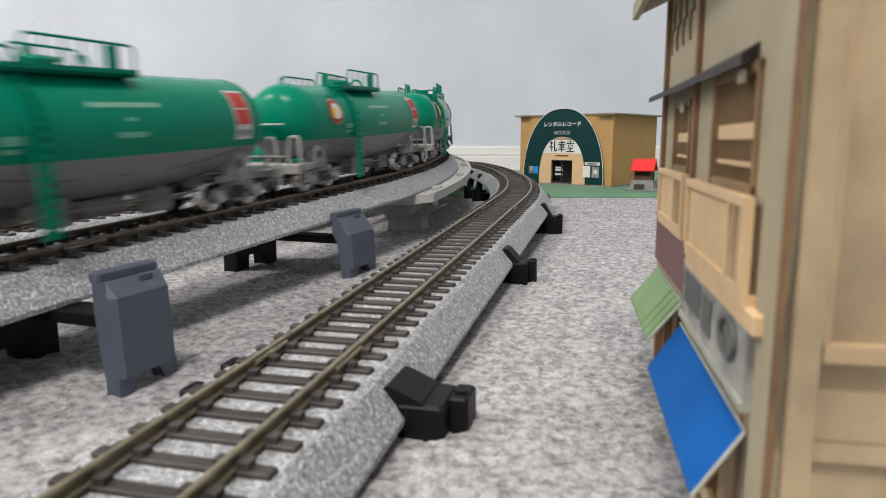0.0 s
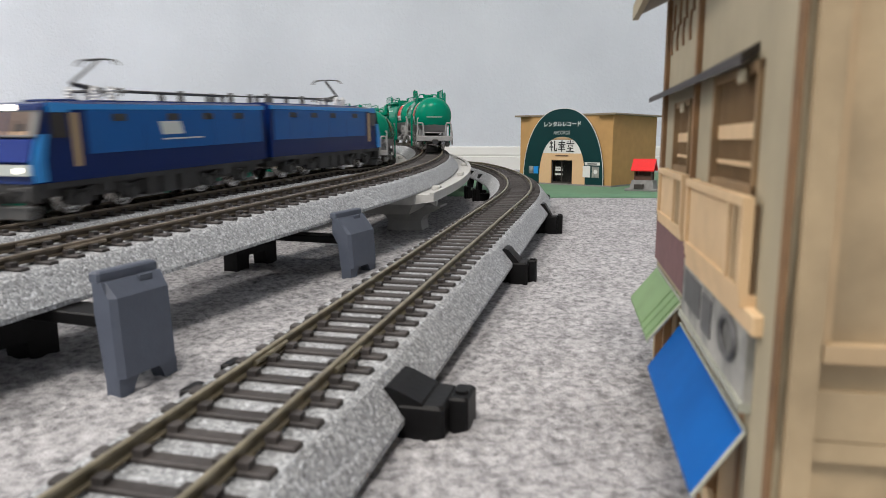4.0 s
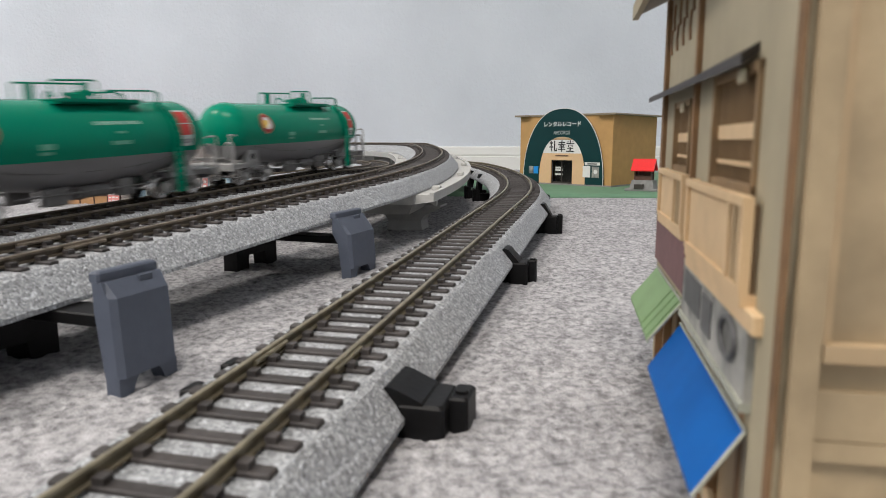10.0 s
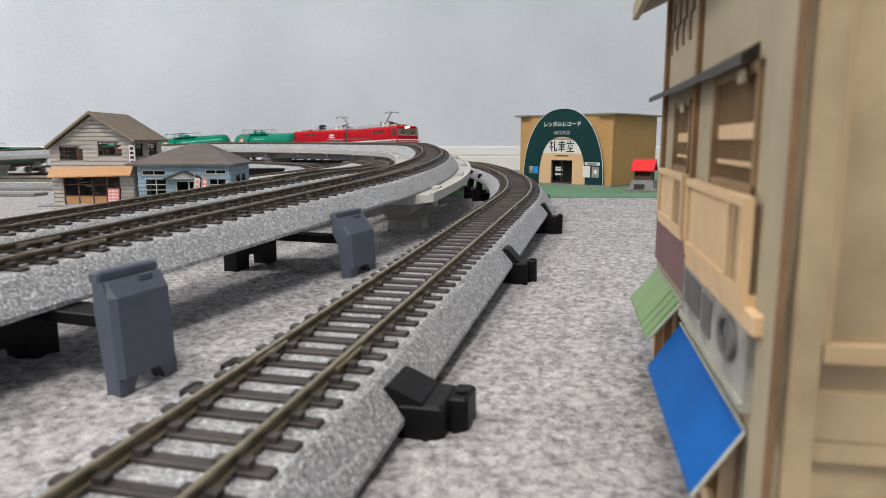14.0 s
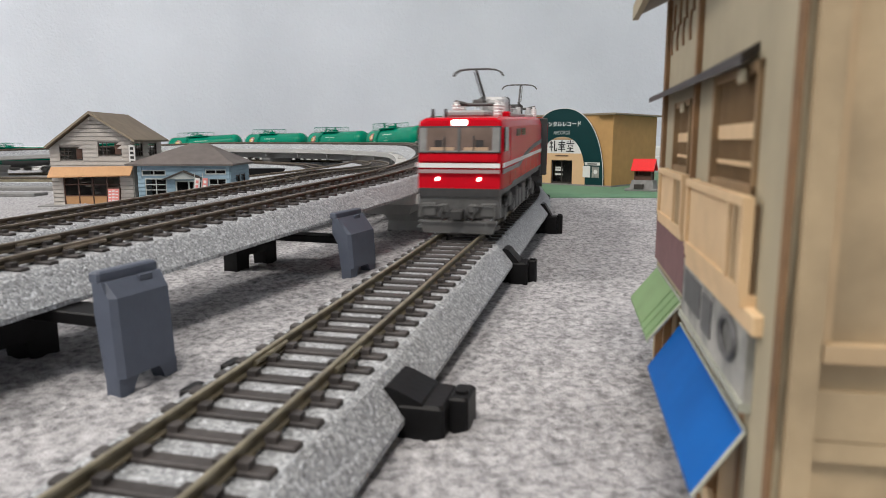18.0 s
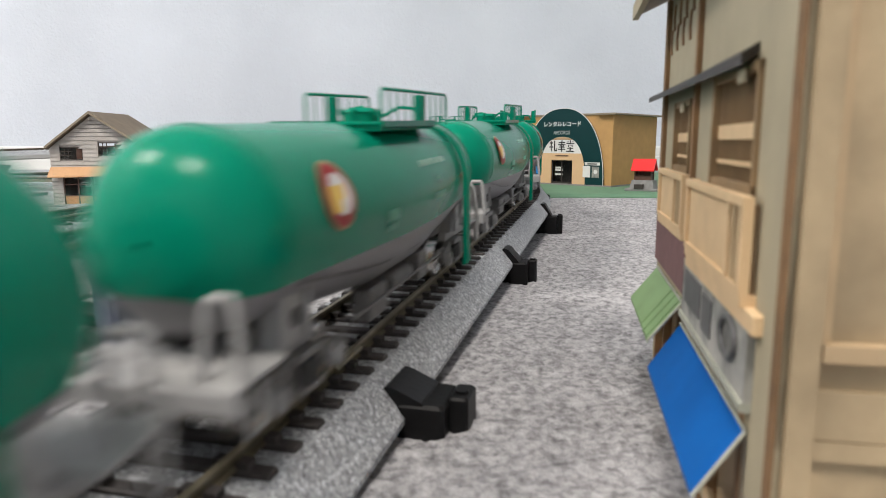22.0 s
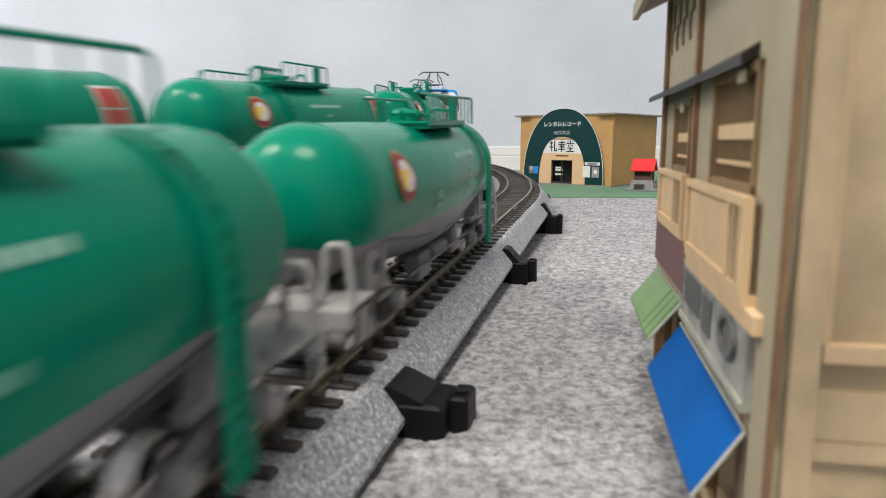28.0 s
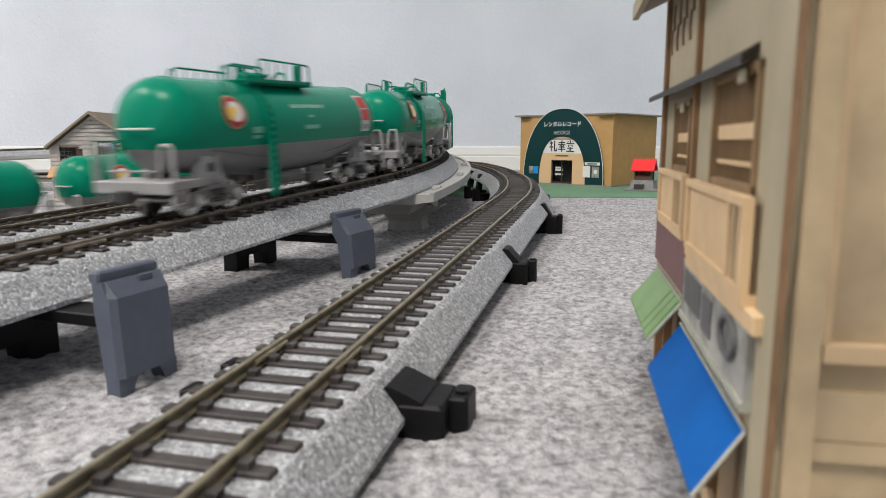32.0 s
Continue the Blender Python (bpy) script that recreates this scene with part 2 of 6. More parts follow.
    def disc(self, p, normal, r, n=20, ry=None):
        p, d = Vector(p), Vector(normal).normalized()
        a = Vector((0, 0, 1)).cross(d)
        a = a.normalized() if a.length > 1e-6 else Vector((1, 0, 0))
        b = d.cross(a)
        return self.add([p + a * math.cos(2 * math.pi * i / n) * r + b * math.sin(2 * math.pi * i / n) * (ry or r) for i in range(n)], [tuple(range(n))])

    def turned(self, m, start=0):
        self.v[start:] = [tuple(m @ Vector(p)) for p in self.v[start:]]
        return self

    def data(self, name, materials):
        me = bpy.data.meshes.new(name)
        me.from_pydata([(x * MM, y * MM, z * MM) for x, y, z in self.v], [], self.f)
        me.polygons.foreach_set("use_smooth", self.smooth)
        me.polygons.foreach_set("material_index", self.mats)
        for m in materials if isinstance(materials, (list, tuple)) else [materials]:
            me.materials.append(m)
        me.update()
        return me


def part(name, mesh, mat, parent=None, label="", m=None):
    """One mesh object under a thing or a part; m is its pose under the parent."""
    ob = new(name, mesh.data(name, mat) if isinstance(mesh, Mesh) else mesh)
    if parent is not None:
        ob.parent = parent
    if m is not None:
        ob.matrix_basis = m
    if label:
        ob["label"] = label
    return ob


def thing(name, label, category, group="", kind="", m=None):
    ob = new(name)
    ob.empty_display_size = 0.01
    if m is not None:
        ob.matrix_basis = m
    return tagged(ob, label, category, group, kind)


def at(x, y, z=0.0, rz=0.0, rx=0.0, ry=0.0):
    """A pose from millimetres and degrees."""
    return pose(x * MM, y * MM, z * MM, rx, ry, rz)


# ---- tracks: plan lines ----
class Line:
    """A track's centre line: points in mm along its length."""

    def __init__(self, x, y, heading, z):
        self.p, self.h, self.z = np.array([x, y], float), heading, z
        self.pts = [(x, y)]

    def straight(self, length, step=10.0):
        n = max(1, int(length / step))
        d = np.array([math.sin(self.h), math.cos(self.h)])
        for i in range(1, n + 1):
            q = self.p + d * length * i / n
            self.pts.append(tuple(q))
        self.p = self.p + d * length
        return self

    def left(self, radius, length, step=10.0):
        n = max(1, int(length / step))
        c = self.p + radius * np.array([-math.cos(self.h), math.sin(self.h)])
        for i in range(1, n + 1):
            h = self.h - length * i / n / radius
            self.pts.append(tuple(c + radius * np.array([math.cos(h), -math.sin(h)])))
        self.h -= length / radius
        self.p = np.array(self.pts[-1])
        return self

    def done(self, height, lead=0.0):
        """height(s): the rail's height at s. lead: length before s = 0."""
        self.xy = np.array(self.pts)
        self.s = np.concatenate([[0], np.cumsum(np.linalg.norm(np.diff(self.xy, axis=0), axis=1))]) - lead
        self.zz = np.array([height(s) for s in self.s])
        return self

    def spot(self, s, off=0.0, dz=0.0):
        x, y, z = (np.interp(s, self.s, a) for a in (self.xy[:, 0], self.xy[:, 1], self.zz))
        e = 4.0
        dx = np.interp(s + e, self.s, self.xy[:, 0]) - np.interp(s - e, self.s, self.xy[:, 0])
        dy = np.interp(s + e, self.s, self.xy[:, 1]) - np.interp(s - e, self.s, self.xy[:, 1])
        l = math.hypot(dx, dy) or 1.0
        return Vector((x + off * dy / l, y - off * dx / l, z + dz))


def smooth_loop(points, step=12.0):
    """A rounded curve through a few points (mm)."""
    P = [np.array(p, float) for p in points]
    out = []
    for i in range(1, len(P) - 2):
        a, b, c, d = P[i - 1:i + 3]
        n = max(2, int(np.linalg.norm(c - b) / step))
        for k in range(n):
            t = k / n
            out.append(tuple(0.5 * (2 * b + (c - a) * t + (2 * a - 5 * b + 4 * c - d) * t * t + (3 * b - a - 3 * c + d) * t ** 3)))
    out.append(tuple(P[-2]))
    return out


def closed(line, back, total):
    """Leads a line's end back to its start through a few points, widened until the loop has its full length."""
    a = line.xy
    mid = np.mean(np.array(back), axis=0)
    lo, hi = 0.5, 3.0
    for _ in range(30):
        k = (lo + hi) / 2
        pts = smooth_loop([a[-12], a[-1], *[tuple(mid + (np.array(q) - mid) * k) for q in back], a[0], a[11]])
        tail = np.array(pts[1:])
        d = np.cumsum(np.linalg.norm(np.diff(np.vstack([a[-1:], tail]), axis=0), axis=1))
        if line.s[-1] - line.s[0] + d[-1] < total:
            lo = k
        else:
            hi = k
    n0 = len(a)
    line.xy = np.vstack([a, tail])
    line.s = np.concatenate([line.s, line.s[-1] + d])
    z0, z1 = line.zz[-1], line.zz[0]
    line.zz = np.concatenate([line.zz, z0 + (z1 - z0) * np.clip(d / d[-1] * 1.1, 0, 1)])
    line.length = line.s[-1] - line.s[0]
    line.seen_end = line.s[n0 - 1]
    return line


def run(line, s):
    """A distance brought onto the loop."""
    return line.s[0] + (s - line.s[0]) % line.length


low_track = closed(Line(-65.6, -14.4, 0.242, 0).straight(446).left(686, 464).left(928, 520).left(365, 560).done(lambda s: min(13.5 + 0.030 * s, 35.5) - min(0.033 * max(0.0, s - 860.0), 6.5) - min(0.011 * max(0.0, s - 1060.0), 6.0) - min(0.085 * max(0.0, s - 1500.0), 21.0), 60),
                   [(-1060, 840), (-1480, 520), (-1760, 60), (-1600, -520), (-1000, -850), (-400, -760), (-170, -420)], 6800)
viaduct_track = closed(Line(-187.0, -32.0, 0.342, 0).straight(400).left(750, 702).left(650, 330).left(300, 420).done(lambda s: min(28.8 + 0.043 * max(s, -160), 57.3) - 0.03 * max(0.0, s - 1280.0), 160),
                       [(-960, 640), (-1240, 330), (-1240, -150), (-760, -500), (-370, -330)], 5010)
inner_track = closed(Line(-258.0, 14.0, 0.345, 0).straight(530).left(330, 640).straight(800).done(lambda s: min(30.0 + 0.041 * max(s, -300), 38.5) - 0.1 * min(max(0.0, s - 480.0), 290.0), 300),
                     [(-1330, 800), (-1400, 300), (-1150, -200), (-700, -330), (-380, -200)], 6000)
ground_track = closed(Line(-401.0, 0.0, 0.42, 0).straight(570).left(490, 975).straight(420).done(lambda s: max(2.0, min(2.0 + 0.04 * (s - 400), 27.0) - min(0.12 * max(0.0, s - 1350.0), 24.5))),
                      [(-1240, 1000), (-1300, 500), (-1150, 0), (-850, -200), (-540, -180)], 4749)

GAUGE = 16.5


def rail_mesh(line, s0, s1, off, step=12.0):
    """One rail: foot, web and head pushed along the line."""
    top, foot = Mesh(), Mesh()
    n = max(2, int((s1 - s0) / step))
    head, base = [], []
    for i in range(n + 1):
        s = s0 + (s1 - s0) * i / n
        c = line.spot(s)
        d = line.spot(s, 1.0) - c
        d.z = 0
        p = c + d * off
        up = Vector((0, 0, 1))
        head.append([p + d * a + up * b for a, b in ((-0.52, -0.75), (0.52, -0.75), (0.55, -0.15), (0.35, 0.0), (-0.35, 0.0), (-0.55, -0.15))])
        base.append([p + d * a + up * b for a, b in ((-1.1, -2.5), (1.1, -2.5), (1.0, -2.15), (0.3, -1.9), (0.28, -0.75), (-0.28, -0.75), (-0.3, -1.9), (-1.0, -2.15))])
    top.loft(head)
    foot.loft(base)
    return top, foot


def bed_mesh(line, s0, s1, half=15.5, foot=22.5, depth=9.0, top=-3.3, step=12.0):
    """The roadbed: a flat crown with rough sloping shoulders."""
    rng = random.Random(int(s0 * 7) + 3)
    m = Mesh()
    n = max(2, int((s1 - s0) / step))
    rings = []
    for i in range(n + 1):
        s = s0 + (s1 - s0) * i / n
        c = line.spot(s)
        d = line.spot(s, 1.0) - c
        d.z = 0
        up = Vector((0, 0, 1))
        ring = []
        for a, b in ((-foot, top - depth), (-foot, top - depth + 1.2), (-half - 1.2, top - 0.9), (-half, top), (half, top), (half + 1.2, top - 0.9), (foot, top - depth + 1.2), (foot, top - depth)):
            j = 0.0 if b < top - depth + 0.5 else rng.uniform(-0.15, 0.15)
            ring.append(c + d * (a + j) + up * (b + j))
        rings.append(ring)
    m.loft(rings)
    return m


def sleeper_data():
    m = Mesh()
    m.box(-15, 15, -1.45, 1.45, -4.4, -2.45, 0.25)
    for x in (-GAUGE / 2 - 2.3, -GAUGE / 2 + 1.5, GAUGE / 2 - 1.5 - 0.0, GAUGE / 2 + 2.3):
        m.box(x - 1.0, x + 1.0, -1.1, 1.1, -2.5, -1.3)
    return m.data("sleeper", M["sleeper"])


SLEEPER = sleeper_data()


def lay_track(name, label, line, s0, s1, seen, pitch, joints=(), metal="rail"):
    """A piece of track: roadbed, two rails, and its sleepers as pieces over the stretch seen = (from, to)."""
    t = thing(name, label, "model track")
    s1 = line.s[-1] - 2.0
    post = line.seen_end + 60.0
    while post < s1:
        c = line.spot(post)
        if c.z > 16.0:
            part("support_post", Mesh().box(c.x - 9, c.x + 9, c.y - 9, c.y + 9, 0, c.z - 12.0, 0.6), M["black_plastic"], t, "black plastic post under the roadbed")
        post += 260.0
    part("roadbed", bed_mesh(line, s0, s1), M["ballast"], t, "grey speckled ballast roadbed")
    for off in (-GAUGE / 2 - 0.5, GAUGE / 2 + 0.5):
        top, foot = rail_mesh(line, s0, s1, off)
        r = part("rail", top, M[metal], t, "brownish metal rail")
        part("rail_web", foot, M["rail_web"] if metal == "rail" else M["rail_dark"], r)
    rest = Mesh()
    s = s0 + pitch * 0.5
    while s < s1:
        c = line.spot(s)
        d = line.spot(s, 1.0) - c
        slope = (line.spot(s + 5).z - line.spot(s - 5).z) / 10.0
        m = Matrix.Translation(c * MM) @ Euler((math.atan(slope), 0, math.atan2(d.y, d.x))).to_matrix().to_4x4()
        if seen[0] <= s <= seen[1]:
            part("sleeper", SLEEPER, None, t, m=m)
        else:
            k = len(rest.v)
            rest.box(-15, 15, -1.45, 1.45, -4.4, -2.45)
            mm = Matrix.Translation(c) @ m.to_3x3().to_4x4()
            rest.turned(mm, k)
        s += pitch
    if rest.v:
        part("sleeper_rows", rest, M["sleeper"], t)["kind"] = "stuff"
    for j in joints:
        jm = Mesh()
        for off in (-GAUGE / 2 - 0.5, GAUGE / 2 + 0.5):
            for e in (-1.0, 1.0):
                pts = [line.spot(j + a, off + e * 0.62, -1.25) for a in (-7, 0, 7)]
                jm.tube(pts, 0.62, 6)
        part("rail_joiner", jm, M[metal], t, "metal joiner clasped round the rail ends")
    return t


lay_track("low_track", "single model railway track on grey ballast, raised on small black supports", low_track, -60, 1940, (20, 640), 8.3, (95, 341, 587))
lay_track("viaduct_track", "model railway track climbing on grey ballast towards a viaduct", viaduct_track, -160, 1760, (10, 620), 8.3, (75, 321), "rail_brown")
lay_track("inner_track", "model railway track beside the viaduct track on grey ballast", inner_track, -300, 1150, (-100, 300), 8.3, (150,), "rail_brown")
lay_track("ground_track", "ground-level model railway track curving behind the houses", ground_track, 0, 1700, (700, 1100), 8.3, (), "rail_brown")

# ---- room ----
def plane_box(name, label, mat, x0, x1, y0, y1, z0, z1, category=""):
    ob = part(name, Mesh().box(x0, x1, y0, y1, z0, z1), mat)
    return tagged(ob, label, category or name.split("_")[0], kind="structure")


WALL_Y = 1440.0
floor = plane_box("floor", "mottled light grey felt carpet covering the floor", M["carpet"], -2600, 2200, -2200, WALL_Y, -12, 0)


def carpet_pile(x0, x1, y0, y1, cell):
    """The felt's uneven nap over the stretch under the tracks."""
    rng = np.random.default_rng(5)
    nx, ny = int((x1 - x0) / cell), int((y1 - y0) / cell)

    def smooth(a, times):
        for _ in range(times):
            a = (a + np.roll(a, 1, 0) + np.roll(a, -1, 0) + np.roll(a, 1, 1) + np.roll(a, -1, 1)) / 5
        return (a - a.mean()) / a.std()

    h = smooth(rng.random((ny, nx)), 1) * 0.7 + smooth(rng.random((ny, nx)), 6) * 0.2
    h = np.clip(1.2 + h * 0.4, 0.15, 3.0)
    xs, ys = np.meshgrid(np.linspace(x0, x1, nx), np.linspace(y0, y1, ny))
    co = np.stack([xs, ys, h], -1).reshape(-1, 3) * MM
    i = np.arange(nx * ny).reshape(ny, nx)
    quads = np.stack([i[:-1, :-1], i[:-1, 1:], i[1:, 1:], i[1:, :-1]], -1).reshape(-1, 4)
    me = bpy.data.meshes.new("carpet_pile")
    me.from_pydata(co.tolist(), [], quads.tolist())
    me.polygons.foreach_set("use_smooth", [True] * len(me.polygons))
    me.materials.append(M["carpet"])
    ob = part("carpet_pile", me, None, floor, "uneven grey felt nap")
    ob["kind"] = "stuff"


carpet_pile(-340, 215, 95, 690, 1.3)
plane_box("wall_north", "pale blue-grey embossed wallpaper wall", M["wallpaper"], -2600, 2200, WALL_Y, WALL_Y + 100, -12, 2400)
plane_box("wall_south", "pale wallpaper wall behind the layout", M["wallpaper"], -2600, 2200, -2300, -2200, -12, 2400)
plane_box("wall_west", "pale wallpaper side wall", M["wallpaper"], -2700, -2600, -2200, WALL_Y, -12, 2400)
plane_box("wall_east", "pale wallpaper side wall", M["wallpaper"], 2200, 2300, -2200, WALL_Y, -12, 2400)
plane_box("ceiling", "plain white ceiling", M["ceiling"], -2600, 2200, -2200, WALL_Y, 2400, 2450)
bb = Mesh()
bb.prism([(WALL_Y - 9, 0), (WALL_Y, 0), (WALL_Y, 48), (WALL_Y - 4, 48), (WALL_Y - 7, 46), (WALL_Y - 7, 31), (WALL_Y - 5, 30), (WALL_Y - 5, 28.4), (WALL_Y - 9, 27)], "x", -2600, 2200)
tagged(part("baseboard", bb, M["white_paint"]), "white painted baseboard with a groove along the wall", "baseboard", kind="structure")


# ---- trains ----
TANK_TOP = 46.4


def wheelset(parent, y, r=5.4):
    w = Mesh()
    half = [(0, 1.2), (6.4, 1.2), (6.6, r + 0.7), (7.3, r + 0.7), (7.4, r), (9.6, r - 0.1), (9.7, r - 1.2), (9.2, r - 1.5), (9.2, 1.6), (10.6, 1.4)]
    w.lathe([(-x, q) for x, q in reversed(half[1:])] + half, y, r, 20)
    return part("wheelset", w, M["wheel"], parent, "steel wheels on one axle")


def tank_bogie(parent, yc):
    b = Mesh()
    for sx in (-1, 1):
        x0, x1 = sorted((sx * 10.8, sx * 12.4))
        b.prism([(yc - 14, 6.3), (yc - 12.5, 3.8), (yc - 9.5, 3.6), (yc - 7.5, 6.4), (yc - 4.5, 6.8), (yc - 4, 3.4), (yc + 4, 3.4), (yc + 4.5, 6.8), (yc + 7.5, 6.4), (yc + 9.5, 3.6), (yc + 12.5, 3.8), (yc + 14, 6.3),
                 (yc + 12.5, 8.4), (yc + 9, 8.6), (yc + 5, 10.2), (yc - 5, 10.2), (yc - 9, 8.6), (yc - 12.5, 8.4)], "x", x0, x1)
        b.box(min(sx * 12, sx * 14), max(sx * 12, sx * 14), yc - 4.2, yc + 4.2, 3.0, 4.2, 0.2)
        b.box(min(sx * 12, sx * 13.8), max(sx * 12, sx * 13.8), yc - 4.6, yc + 4.6, 8.8, 10.2, 0.2)
        b.tube([(sx * 12.8, yc - 14.5, 8.2), (sx * 12.8, yc - 16.2, 5.0)], 0.5, 5)
    b.box(-11, 11, yc - 2.5, yc + 2.5, 5.5, 9.5)
    bg = part("bogie", b, M["bogie_grey"], parent, "grey bogie with sprung side frames")
    for sx in (-1, 1):
        for e in (-1, 1):
            k = Mesh().cyl((sx * 12.3, yc + e * 11, 5.6), (sx * 14.2, yc + e * 11, 5.6), 2.4, 2.0, n=12)
            k.cyl((sx * 14.1, yc + e * 11, 5.6), (sx * 14.6, yc + e * 11, 5.6), 1.2, 1.0, n=10)
            part("axle_box", k, M["frame_grey"], bg, "light grey axle box")
        for e in (-2.3, 0, 2.3):
            sp = Mesh()
            sp.loft([[(sx * 13.1 + r * math.cos(q), yc + e + r * math.sin(q), 4.2 + 0.46 * i) for q in [2 * math.pi * j / 8 for j in range(8)]] for i, r in enumerate((1.0, 0.7) * 5)])
            part("spring", sp, M["dark"], bg, "dark coil spring")
    for e in (-11, 11):
        wheelset(bg, yc + e)
    return bg


CUT = 22.6


def ring_at(y, r, top=TANK_TOP):
    """One ring of the tank: its top line stays level, its belly hangs lower amidships."""
    return y, r, top - r


def shell(rings, upper, n=30):
    """The skin over (or under) the paint line at the height CUT."""
    m, out = Mesh(), []
    for y, r, zc in rings:
        k = (CUT - zc) / max(r, 1e-6)
        a = -90.0 if k <= -1 else math.degrees(math.asin(max(-1.0, min(1.0, k))))
        lo, hi = (a, 180 - a) if upper else (180 - a, 360 + a)
        out.append([(r * math.cos(math.radians(lo + (hi - lo) * i / n)), y, zc + r * math.sin(math.radians(lo + (hi - lo) * i / n))) for i in range(n + 1)])
    return m.loft(out, False, True, False)


def tank_wagon(marked=True):
    t = thing("tank_wagon", "green over grey model tank wagon with roof walkway", "tank wagon", "tank wagons of the trains")
    half, re, rm = 76.0, 15.9, 18.6
    dome = []
    zc = TANK_TOP - re
    for a in (1, 6, 14, 24, 36, 50, 66, 80, 90):
        q = math.radians(a)
        dome.append((-half + 11.5 * (1 - math.cos(q)), re * math.sin(q) ** 0.85, zc))
    body = dome + [ring_at(-60, re + 0.15), ring_at(-34, 17.4), ring_at(-12, rm), ring_at(12, rm), ring_at(34, 17.4), ring_at(60, re + 0.15)] + [(-y, r, c) for y, r, c in reversed(dome)]
    part("tank", shell(body, True), M["green"], t, "glossy green upper tank shell")
    part("tank_belly", shell(body, False, 18), M["tank_grey"], t, "matt grey lower tank shell")
    for y in (-63.6, 63.6):
        sm = Mesh()
        sm.tube([((re + 0.05) * math.cos(q), y, zc + (re + 0.05) * math.sin(q)) for q in [math.radians(-25 + 230 * i / 40) for i in range(41)]], 0.2, 5)
        part("tank_seam", sm, M["green"], t)
    for e in (-1, 1):
        fr = Mesh()
        fr.box(-15.5, 15.5, *sorted((e * 80.5, e * 77.5)), 9.2, 13.2, 0.3)
        part("buffer_beam", fr, M["frame_grey"], t, "light grey end beam")
        part("end_platform", Mesh().box(-15.2, 15.2, *sorted((e * 77.6, e * 66)), 12.4, 13.1), M["frame_grey"], t)
        part("centre_sill", Mesh().box(-3.2, 3.2, *sorted((e * 77.4, e * 46)), 8.6, 12.3), M["frame_grey"], t)
        for sx in (-1, 1):
            part("side_sill", Mesh().box(*sorted((sx * 9, sx * 11.5)), *sorted((e * 77.4, e * 48)), 10.0, 12.3), M["frame_grey"], t)
            sd = Mesh().prism([(e * 50, 12.3), (e * 63, 12.3), (e * 60.5, 22.4), (e * 55, 22.4)], "x", *sorted((sx * 8.6, sx * 12.4)))
            sd = part("saddle", sd, M["frame_grey"], t, "grey tank saddle")
            # Dark disc laid on the plate; its colour stands for a hole's shade.
            part("saddle_hole", Mesh().cyl((sx * 12.3, e * 57.0, 16.2), (sx * 12.7, e * 57.0, 16.2), 1.7, n=12), M["dark"], sd)
            part("saddle_rib", Mesh().box(*sorted((sx * 12.3, sx * 13.4)), *sorted((e * 53.2, e * 54.2)), 12.3, 21.0), M["frame_grey"], sd)
            st = Mesh()
            st.tube([(sx * 15.6, e * 76 - 2, 12), (sx * 15.6, e * 76 - 2, 6), (sx * 15.6, e * 76 + 2, 6), (sx * 15.6, e * 76 + 2, 12)], 0.5, 5)
            part("step", st, M["frame_grey"], t)
    # hand rails of the end platforms
    for e in (-1, 1):
        h = Mesh()
        for sx in (-1, 1):
            h.tube([(sx * 15.4, e * 78.2, 12.6), (sx * 14.3, e * 77.4, 23.4), (sx * 13.7, e * 77.3, 24.4), (sx * 10.7, e * 77.3, 24.4), (sx * 10.1, e * 77.4, 23.4), (sx * 9.2, e * 78.2, 12.6)], 0.72, 7)
        if marked:
            h.tube([(-15.0, e * 79.9, 12.6), (-15.0, e * 79.9, 27.5), (-14.4, e * 79.6, 28.6), (-14.0, e * 76.5, 28.8), (-13.8, e * 72.8, 28.2)], 0.5, 6)
        h.tube([(-9.4, e * 79.7, 16.4), (9.4, e * 79.7, 16.4)], 0.36, 5)
        part("end_handrail", h, M["frame_grey"], t, "light grey bent end handrails")
        cp = Mesh()
        cp.box(-1.6, 1.6, min(e * 79, e * 85.5), max(e * 79, e * 85.5), 7.4, 10.2, 0.3)
        cp.box(-2.4, 2.4, min(e * 83, e * 85.8), max(e * 83, e * 85.8), 6.6, 10.8, 0.4)
        part("coupler", cp, M["dark"], t, "dark knuckle coupler")
    for y in (-54.5, 54.5):
        tank_bogie(t, y)
    # belly gear
    g = Mesh()
    for sx in (-1, 1):
        g.box(min(sx * 6, sx * 12), max(sx * 6, sx * 12), -24, -16, 5.0, 12.5, 0.4)
        g.box(min(sx * 8, sx * 12), max(sx * 8, sx * 12), 10, 22, 4.5, 11.5, 0.5)
        g.cyl((sx * 9, -12, 8.5), (sx * 9, 4, 8.5), 2.6, n=10)
        g.tube([(sx * 13, -34, 9), (sx * 13, 34, 9)], 0.4, 5)
    g.cyl((0, -4, 4.5), (0, -4, 13), 3.0, n=10)
    part("brake_gear", g, M["bogie_grey"], t, "grey valve and brake gear under the belly")
    # roof walkway with its railings, valve housings and manhole
    zt = TANK_TOP
    plan = {
        True: ((-32.0, 11.5), {1: ((-45, -27, 4.4, None), (-25, 11, 7.6, 4.0)), -1: ((-42, -12, 4.4, None), (-9, 14, 7.8, -4.0))}),
        False: ((-30.0, 14.0), {1: ((-48, -3, 7.4, -16.0),), -1: ((-45, 13, 7.6, -22.0),)}),
    }[marked]
    w0, w1 = plan[0]
    walkway = part("roof_walkway", Mesh().box(-12.6, 12.6, w0, w1, zt - 0.7, zt + 0.1, 0.2), M["green"], t, "green grated roof walkway")
    y = w0 + 1.0
